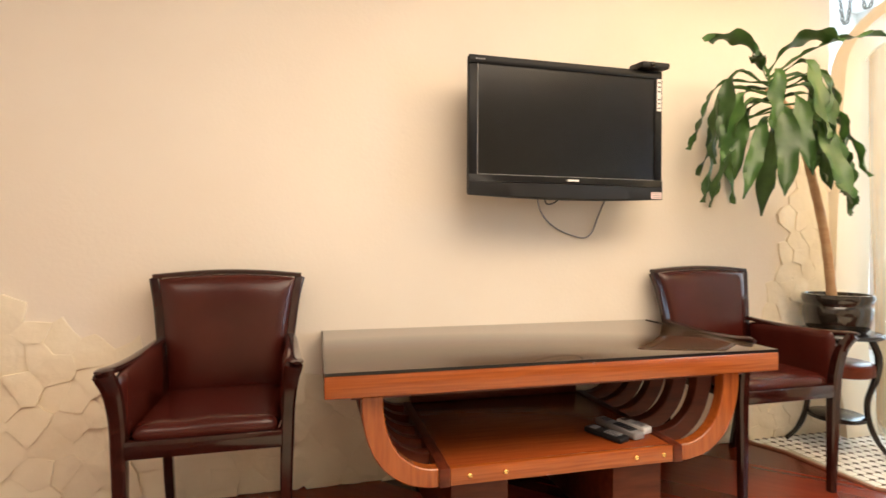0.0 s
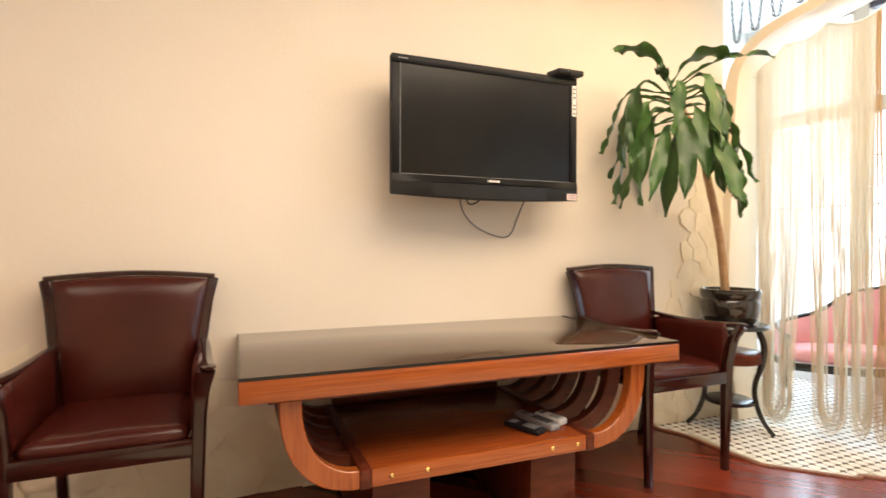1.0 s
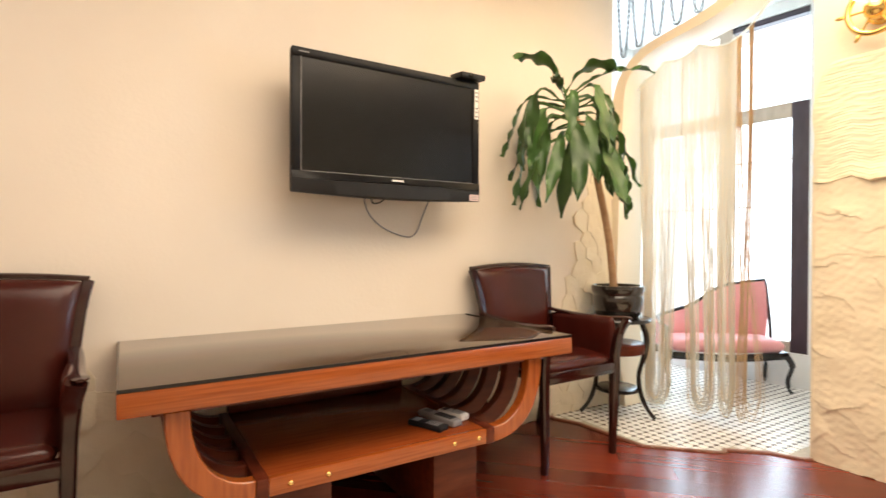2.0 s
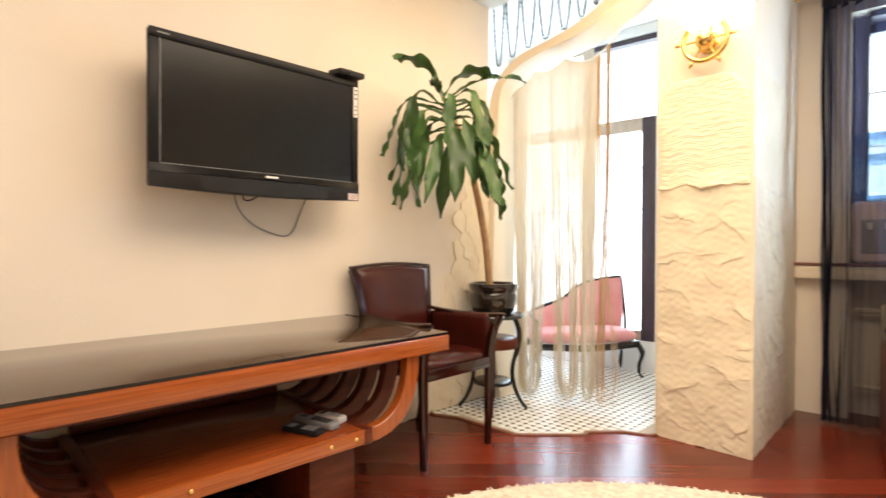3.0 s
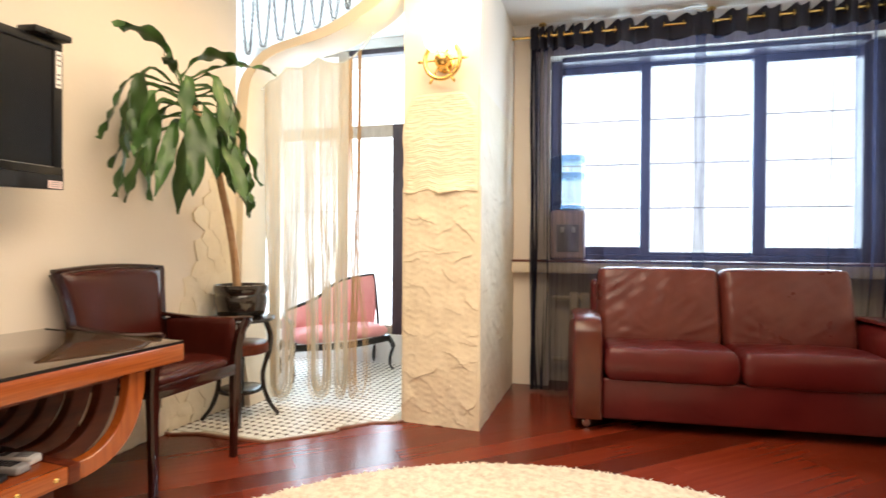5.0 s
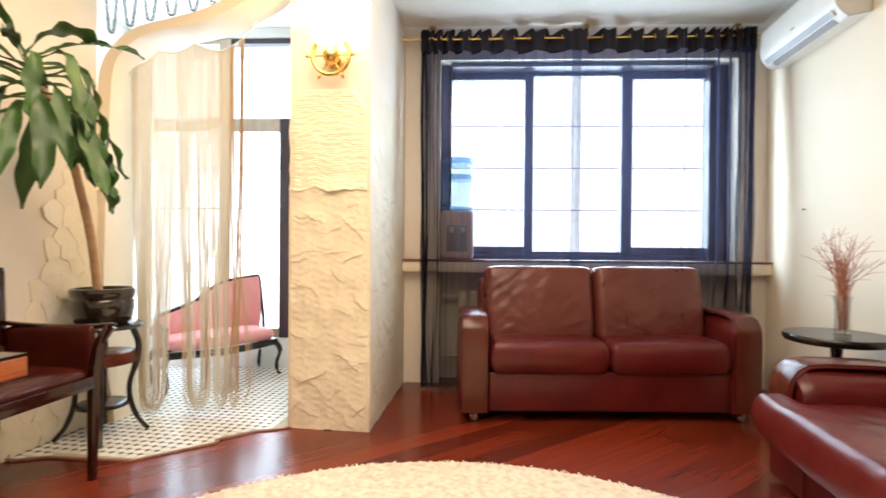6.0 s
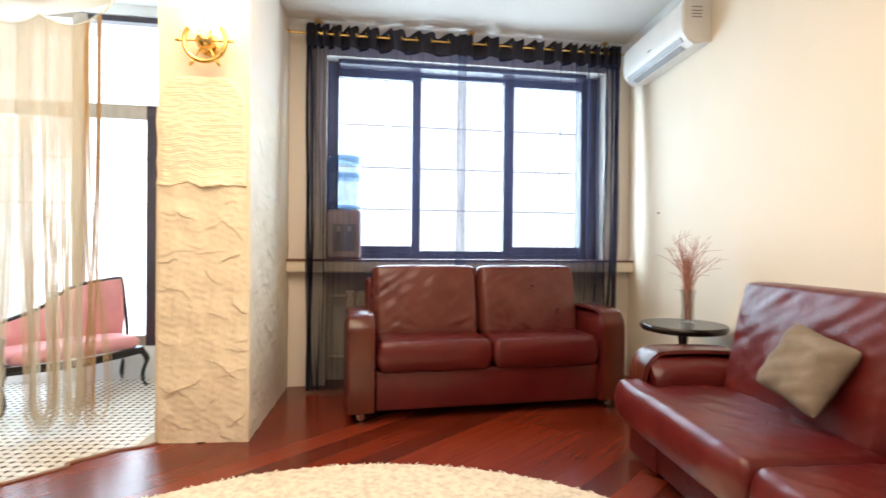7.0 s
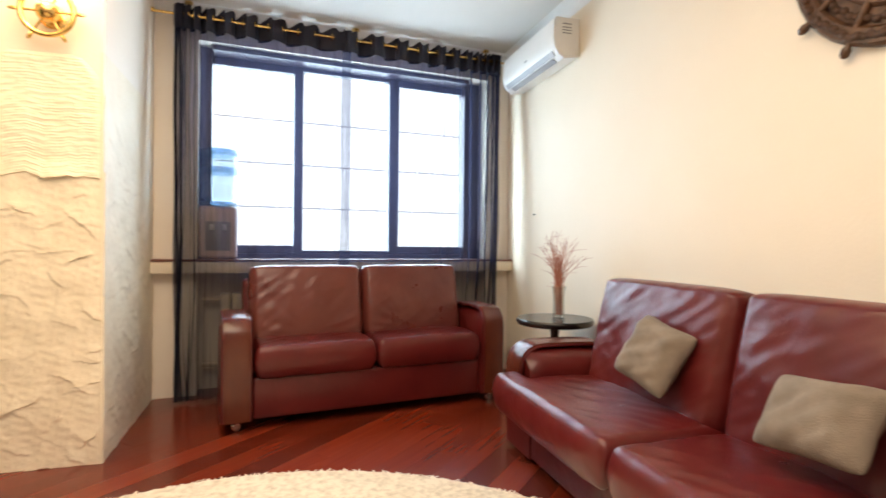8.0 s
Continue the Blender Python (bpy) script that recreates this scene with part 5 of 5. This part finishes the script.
# ---- round wool rug ----
RC, RR = (1.079, 0.157), 1.516
rg = thing("round_rug", pose(RC[0], RC[1], 0), "round cream shaggy wool rug on the parquet", "rug")
bm = bmesh.new()
lathe(bm, [(RR - 0.01, 0.001), (RR, 0.008), (RR - 0.012, 0.018), (0.02, 0.018)], 120)
part("backing", bm, RUG, rg)
verts, faces = [], []
rg_rnd = random.Random(3)
for k in range(17000):
    a = rg_rnd.uniform(-1.35, 1.75)
    r = RR * math.sqrt(rg_rnd.uniform(0.30, 1.0)) + rg_rnd.uniform(-0.004, 0.006)
    x, y = r * math.cos(a), r * math.sin(a)
    b = rg_rnd.uniform(0, 6.283)
    w, l, h = rg_rnd.uniform(0.004, 0.007), rg_rnd.uniform(0.007, 0.013), rg_rnd.uniform(0.002, 0.006)
    cx, sx = math.cos(b), math.sin(b)
    o = len(verts)
    verts += [(x - sx * w, y + cx * w, 0.014), (x + sx * w, y - cx * w, 0.014), (x + cx * l + sx * w * 0.6, y + sx * l - cx * w * 0.6, 0.014 + h), (x + cx * l - sx * w * 0.6, y + sx * l + cx * w * 0.6, 0.014 + h), (x + cx * l * 1.9, y + sx * l * 1.9, 0.016 + h * 0.4)]
    faces += [(o, o + 1, o + 2, o + 3), (o + 3, o + 2, o + 4)]
me = bpy.data.meshes.new("wool_nap")
me.from_pydata(verts, [], faces)
me.materials.append(RUG)
pl = new("wool_nap", me)
pl.parent = rg
tagged(pl, "short looped wool pile", "", "", "stuff")

# ---- stone cladding, one irregular slab at a time ----


def clip_cell(poly, p, q):
    """The part of poly nearer to p than to q."""
    mx, my, dx, dy = (p[0] + q[0]) / 2, (p[1] + q[1]) / 2, q[0] - p[0], q[1] - p[1]
    out = []
    for i in range(len(poly)):
        a, b = poly[i], poly[(i + 1) % len(poly)]
        fa, fb = (a[0] - mx) * dx + (a[1] - my) * dy, (b[0] - mx) * dx + (b[1] - my) * dy
        if fa <= 0:
            out.append(a)
        if fa * fb < 0:
            t = fa / (fa - fb)
            out.append((a[0] + (b[0] - a[0]) * t, a[1] + (b[1] - a[1]) * t))
    return out


def stones(parent, u0, u1, z0, z1, keep, to_world, sx, sz, seed, proud=0.022, floor_z=0.0, name="stone", lean=0.09, fade=lambda u, z: 1.0):
    r = random.Random(seed)
    seeds = []
    nz_, nu_ = int((z1 - z0) / sz) + 3, int((u1 - u0) / sx) + 3
    for j in range(-1, nz_):
        for i in range(-1, nu_):
            seeds.append((u0 + (i + 0.5 * (j % 2) + r.uniform(-0.38, 0.38)) * sx, z0 + (j + r.uniform(-0.36, 0.36)) * sz))
    for p in seeds:
        if not (u0 - 0.02 <= p[0] <= u1 + 0.02 and z0 - 0.02 <= p[1] <= z1 + 0.05) or not keep(*p):
            continue
        poly = [(u0, floor_z), (u1, floor_z), (u1, z1 + 0.1), (u0, z1 + 0.1)]
        for q in seeds:
            if q is not p and abs(q[0] - p[0]) < 4 * sx and abs(q[1] - p[1]) < 4 * sz:
                poly = clip_cell(poly, p, q)
                if len(poly) < 3:
                    break
        if len(poly) < 3:
            continue
        cx, cz = sum(a[0] for a in poly) / len(poly), sum(a[1] for a in poly) / len(poly)
        ring = []
        for i in range(len(poly)):
            a, b = poly[i], poly[(i + 1) % len(poly)]
            n_ = max(1, min(4, int(math.hypot(b[0] - a[0], b[1] - a[1]) / 0.03)))
            for k_ in range(n_):
                x_, z_ = a[0] + (b[0] - a[0]) * k_ / n_, a[1] + (b[1] - a[1]) * k_ / n_
                wob = Vector((x_ * 13, z_ * 13, seed))
                ring.append((min(u1, max(u0, x_ + 0.013 * noise.noise(wob))), max(floor_z, z_ + 0.013 * noise.noise(wob + Vector((7, 3, 1))))))
        ring = [(cx + (a - cx) * 1.03, cz + (b - cz) * 1.03) for a, b in ring]
        ta, tb_ = r.uniform(-0.09, 0.09), r.uniform(-lean, 0.04)
        fd = fade(cx, cz)
        base = proud * r.uniform(0.45, 0.95) * fd
        ta, tb_ = ta * fd, tb_ * fd
        bm = bmesh.new()
        def hgt(a, b, k):
            return max(0.003, base + ta * (a - cx) + tb_ * (b - cz) + 0.006 * noise.noise(Vector((a * 9, b * 9, seed)))) * k
        low_ = [bm.verts.new(to_world(a, max(b, floor_z + 0.001), -0.004)) for a, b in ring]
        mid = [bm.verts.new(to_world(a, max(b, floor_z + 0.001), hgt(a, b, 0.985))) for a, b in ring]
        inn = [(cx + (a - cx) * 0.95, cz + (b - cz) * 0.95) for a, b in ring]
        top_ = [bm.verts.new(to_world(a, b, hgt(a, b, 1.0))) for a, b in inn]
        inn2 = [(cx + (a - cx) * 0.45, cz + (b - cz) * 0.45) for a, b in ring]
        top2 = [bm.verts.new(to_world(a, b, hgt(a, b, 1.08) + 0.003 * noise.noise(Vector((a * 20, b * 20, 3))))) for a, b in inn2]
        n = len(ring)
        for A_, B_ in ((low_, mid), (mid, top_), (top_, top2)):
            for i in range(n):
                bm.faces.new((A_[i], A_[(i + 1) % n], B_[(i + 1) % n], B_[i]))
        bm.faces.new(top2)
        bmesh.ops.recalc_face_normals(bm, faces=bm.faces)
        ob = part(name, bm, PLASTER, parent)


def rough_plaster(parent, name, label, u0, u1, z0, z1, fade, to_world, seed, strokes, step, lump, ledge):
    """Thrown and trowelled plaster: overlapping tilted pats with torn lower edges."""
    r = random.Random(seed)
    nu_, nz_ = int((u1 - u0) / step), int((z1 - z0) / step)
    U, Z = np.meshgrid(np.linspace(u0, u1, nu_ + 1), np.linspace(z0, z1, nz_ + 1))
    def ripple(size, amp, count=9):
        out = np.zeros_like(U)
        for _ in range(count):
            a = r.uniform(0, 6.283)
            k = 6.283 / (size * r.uniform(0.6, 1.7))
            out += np.sin(k * (U * math.cos(a) + Z * math.sin(a)) + r.uniform(0, 6.283))
        return out * amp / math.sqrt(count)
    H = lump * (1.2 + ripple(0.16, 0.5) + ripple(0.05, 0.16) + ripple(0.018, 0.07))
    wob, wob2 = ripple(0.22, 0.012), ripple(0.05, 0.003)
    for _ in range(strokes):
        cu, cz = r.uniform(u0 - 0.03, u1 + 0.03), r.uniform(z0, z1)
        a, b, ang = r.uniform(0.05, 0.13), r.uniform(0.035, 0.09), r.uniform(-0.8, 0.8)
        P = (U - cu) * math.cos(ang) + (Z - cz) * math.sin(ang)
        Q = -(U - cu) * math.sin(ang) + (Z - cz) * math.cos(ang) + wob + wob2
        side = np.clip(1.0 - (np.abs(P) / a) ** 3, 0, 1)
        ramp = np.clip((b - Q) / (2 * b), 0, 1) * (Q > -b)
        H = np.maximum(H, ledge * r.uniform(0.35, 1.0) ** 1.5 * ramp ** 1.6 * side + H * 0.72)
    H = np.maximum(0.0008, H * np.vectorize(fade)(U, Z))
    verts = [to_world(float(u), float(z), float(h)) for u, z, h in zip(U.ravel(), Z.ravel(), H.ravel())]
    w = nu_ + 1
    faces = [(j * w + i, j * w + i + 1, (j + 1) * w + i + 1, (j + 1) * w + i) for j in range(nz_) for i in range(nu_)]
    me = bpy.data.meshes.new(name)
    me.from_pydata([tuple(v) for v in verts], [], faces)
    bm = bmesh.new()
    bm.from_mesh(me)
    bmesh.ops.recalc_face_normals(bm, faces=bm.faces)
    rim = [e for e in bm.edges if e.is_boundary]
    skirt = bmesh.ops.extrude_edge_only(bm, edges=rim)["geom"]
    inward = (to_world(u0, z0, -0.012) - to_world(u0, z0, 0.0))
    for v in [g for g in skirt if isinstance(g, bmesh.types.BMVert)]:
        v.co += inward
    return part(name, bm, PLASTER, parent, label)


def north_top(x):
    pts = [(-2.7, 1.15), (-1.5, 1.0), (-1.15, 0.88), (-1.02, 0.77), (-0.88, 0.68), (-0.75, 0.63), (-0.4, 0.62), (-0.06, 0.58), (0.1, 0.54), (0.5, 0.46), (2.2, 0.36), (2.36, 0.40), (2.42, 0.70), (2.46, 0.92), (2.53, 1.22), (2.62, 1.5), (2.83, 1.9)]
    for (a, b), (c, d) in zip(pts, pts[1:]):
        if a <= x <= c:
            return b + (d - b) * (x - a) / (c - a)
    return 0.3


stones(wall_north, -2.0, 2.30, 0.0, 1.25, lambda u, z: z < north_top(u) - 0.02, lambda u, z, h: Vector((u, 2.45 - h, z)), 0.135, 0.088, 24, 0.030, lean=0.22, fade=lambda u, z: min(1.0, max(0.30, (north_top(u) + 0.05 - z) / 0.16)) * (1.0 if u < 0.5 else 0.7))
stones(wall_north, 2.30, 2.83, 0.0, 1.9, lambda u, z: z < north_top(u) - 0.02, lambda u, z, h: Vector((u, 2.45 - h, z)), 0.085, 0.10, 22, 0.016, fade=lambda u, z: 0.8)
rough_plaster(pillar, "rough_plaster", "trowelled cream plaster over rough stone", 0.836, 1.318, 0.001, 1.385, lambda u, z: min(1.0, 0.35 + 40 * min(u - 0.836, 1.318 - u)), lambda u, z, h: Vector((2.94 - h, u, z)), 33, 62, 0.006, 0.0045, 0.0095)
rough_plaster(pillar, "rough_plaster", "trowelled cream plaster over rough stone", 2.932, 4.02, 0.001, 1.95, lambda u, z: min(1.0, max(0.0, (1.95 - 0.45 * (u - 2.94) - z) / 0.5)) * min(1.0, 0.4 + 40 * min(u - 2.932, 4.021 - u)), lambda u, z, h: Vector((u, 0.845 + (u - 2.94) * 0.037 - h, z)), 41, 110, 0.009, 0.004, 0.009)
# combed slab with wavy ridges between the stones and the sconce
bm = bmesh.new()
ny, nz2 = 44, 220
gridv = []
for j in range(nz2 + 1):
    z = 1.352 + 0.575 * j / nz2
    row = []
    for i in range(ny + 1):
        t = i / ny
        edge = 0.02 * noise.noise(Vector((z * 9, 1.0, 0)))
        ins = 0.11 * max(0, (z - 1.74) / 0.187) ** 2.2
        y0_, y1_ = 0.842 + ins + edge * 0.5, 1.318 - ins * 0.7 + 0.02 * noise.noise(Vector((z * 8, 5.0, 0)))
        y = y0_ + (y1_ - y0_) * t
        ph = z * 2 * math.pi / 0.0135 + 2.6 * noise.noise(Vector((y * 4, z * 5, 2))) + 1.2 * noise.noise(Vector((y * 14, z * 9, 7)))
        rim = min(1, min(t, 1 - t) * 14) * min(1, (nz2 - j) / 6) * min(1, 0.3 + j / 3)
        h = (0.008 + 0.020 * max(0, 1 - j / 34) * max(0.15, 0.75 + 1.1 * noise.noise(Vector((y * 7, 3.3, 8)))) + 0.006 * noise.noise(Vector((y * 6, z * 6, 4))) + 0.0008 * math.sin(ph) * max(0.0, 0.55 + 1.1 * noise.noise(Vector((y * 9, z * 16, 9)))) + 0.003 * noise.noise(Vector((y * 22, z * 60, 1)))) * rim
        row.append(bm.verts.new((2.94 - max(0.0005, h), y, z + (0.022 * noise.noise(Vector((y * 9, 2.0, 6))) + 0.008 * noise.noise(Vector((y * 30, 1.0, 6)))) * (1 - j / nz2))))
    gridv.append(row)
for a, b in zip(gridv, gridv[1:]):
    for i in range(ny):
        bm.faces.new((a[i], a[i + 1], b[i + 1], b[i]))
bmesh.ops.recalc_face_normals(bm, faces=bm.faces)
part("combed_slab", bm, PLASTER, pillar, "ridged combed plaster slab")

# ---- floor pieces ----
# alcove mosaic: white squares and small dark squares, edged by a brown strip
EDGE = [(2.285, 2.452), (2.285, 2.40), (2.345, 2.27), (2.372, 1.85), (2.645, 1.575), (2.685, 1.60), (2.845, 1.455), (2.895, 1.335), (2.95, 1.30)]


def in_alcove(x, y):
    if not (2.2 < x < 4.4 and 1.25 < y < 3.3):
        return False
    if x >= 2.83:
        return y > 1.37
    if y > 2.45 or y < 1.34:
        return False
    for (x0, y0), (x1, y1) in zip(EDGE, EDGE[1:]):
        if min(y0, y1) <= y <= max(y0, y1) and abs(y1 - y0) > 1e-6:
            xe = x0 + (x1 - x0) * (y - y0) / (y1 - y0)
            if x < xe + 0.012:
                return False
    return True


bm = bmesh.new()
extrude_poly(bm, EDGE + [(4.5, 1.30), (4.5, 3.30), (2.83, 3.30), (2.83, 2.452)], 'z', -0.006, 0.0035)
mosaic = structure("floor_mosaic", bm, GROUT, "alcove floor of white mosaic with dark dots", "floor")
bm = bmesh.new()
for a, b in zip(EDGE, EDGE[1:]):
    bar(bm, [(*a, 0.004), (*b, 0.004)], 0.022, 0.012, (0, 0, 1))
part("threshold_strip", bm, TRIM, mosaic, "worn brown edging strip")
TP = 0.052
me_t = mesh_of(B(-0.0225, 0.0225, -0.0225, 0.0225, 0.0, 0.0045, bevel=0.0015, seg=1), "mosaic_tile", TILE, False)
count = 0
rv, rf, dv, df_ = [], [], [], []


def add_box(V, F, x, y, s, z0, z1, rot):
    o = len(V)
    c_, s_ = math.cos(rot) * s, math.sin(rot) * s
    for z in (z0, z1):
        for a, b in ((-1, -1), (1, -1), (1, 1), (-1, 1)):
            V.append((x + a * c_ - b * s_, y + a * s_ + b * c_, z))
    F += [(o + 4, o + 5, o + 6, o + 7), (o, o + 1, o + 5, o + 4), (o + 1, o + 2, o + 6, o + 5), (o + 2, o + 3, o + 7, o + 6), (o + 3, o, o + 4, o + 7)]


for i in range(48):
    for j in range(42):
        x, y = 2.26 + i * TP, 1.26 + j * TP
        if not in_alcove(x - 0.01, y):
            continue
        near = x < 3.0 and y < 2.42
        if near and count < 290:
            o = new("mosaic_tile", me_t)
            o.parent = mosaic
            o.matrix_basis = pose(x, y, 0.0032)
            count += 1
        else:
            add_box(rv, rf, x, y, 0.0225, 0.0032, 0.0077, 0)
        add_box(dv, df_, x + TP / 2, y + TP / 2, 0.0105, 0.0032, 0.0082, math.pi / 4)
for nm, V, F, M_ in (("mosaic_field", rv, rf, TILE), ("mosaic_dots", dv, df_, DOT)):
    me = bpy.data.meshes.new(nm)
    me.from_pydata(V, [], F)
    me.materials.append(M_)
    o = new(nm, me)
    o.parent = mosaic
    tagged(o, "small mosaic pieces", "", "", "stuff")

# diagonal parquet boards
PWD, PLN = 0.135, 1.45
variants = []
for k in range(3):
    variants.append(mesh_of(B(-PLN / 2 + 0.0003, PLN / 2 - 0.0003, -PWD / 2 + 0.0003, PWD / 2 - 0.0003, -0.012, 0.0, bevel=0.0006, seg=1), "board", PARQ, False))
c45 = math.sqrt(0.5)
prnd = random.Random(5)
ROOM = (-2.72, 4.40, -1.82, 2.47)


def inside_room(poly):
    """The part of a plan outline that lies between the walls."""
    for axis, lim, sg in ((0, ROOM[0], 1), (0, ROOM[1], -1), (1, ROOM[2], 1), (1, ROOM[3], -1)):
        out = []
        for i in range(len(poly)):
            a, b = poly[i], poly[(i + 1) % len(poly)]
            fa, fb = (a[axis] - lim) * sg, (b[axis] - lim) * sg
            if fa >= 0:
                out.append(a)
            if fa * fb < 0:
                t = fa / (fa - fb)
                out.append((a[0] + (b[0] - a[0]) * t, a[1] + (b[1] - a[1]) * t))
        poly = out
        if len(poly) < 3:
            return []
    return poly


hl, hw2 = PLN / 2 - 0.0003, PWD / 2 - 0.0003
for r in range(-40, 60):
    off = prnd.uniform(0, PLN)
    for q in range(-6, 7):
        a, b = q * PLN + off, r * PWD
        x, y = a * c45 + b * c45 + 1.0, -a * c45 + b * c45 + 0.3
        at = pose(x, y, 0, 0, 0, -45)
        corners = [at @ Vector((u, v, 0)) for u, v in ((-hl, -hw2), (hl, -hw2), (hl, hw2), (-hl, hw2))]
        if x > 3.3 and y > 1.35 or x > 2.95 and y > 1.7:
            continue
        cut = inside_room([(p.x, p.y) for p in corners])
        if not cut:
            continue
        if all(ROOM[0] < p.x < ROOM[1] and ROOM[2] < p.y < ROOM[3] for p in corners):
            o = new("board", variants[(r + q) % 3])
        else:
            inv = at.inverted()
            bm = bmesh.new()
            extrude_poly(bm, [tuple((inv @ Vector((*p, 0)))[:2]) for p in cut], 'z', -0.012, 0.0)
            o = new("board", mesh_of(bm, "board", PARQ, False))
        o.parent = floor_ob
        o.matrix_basis = at
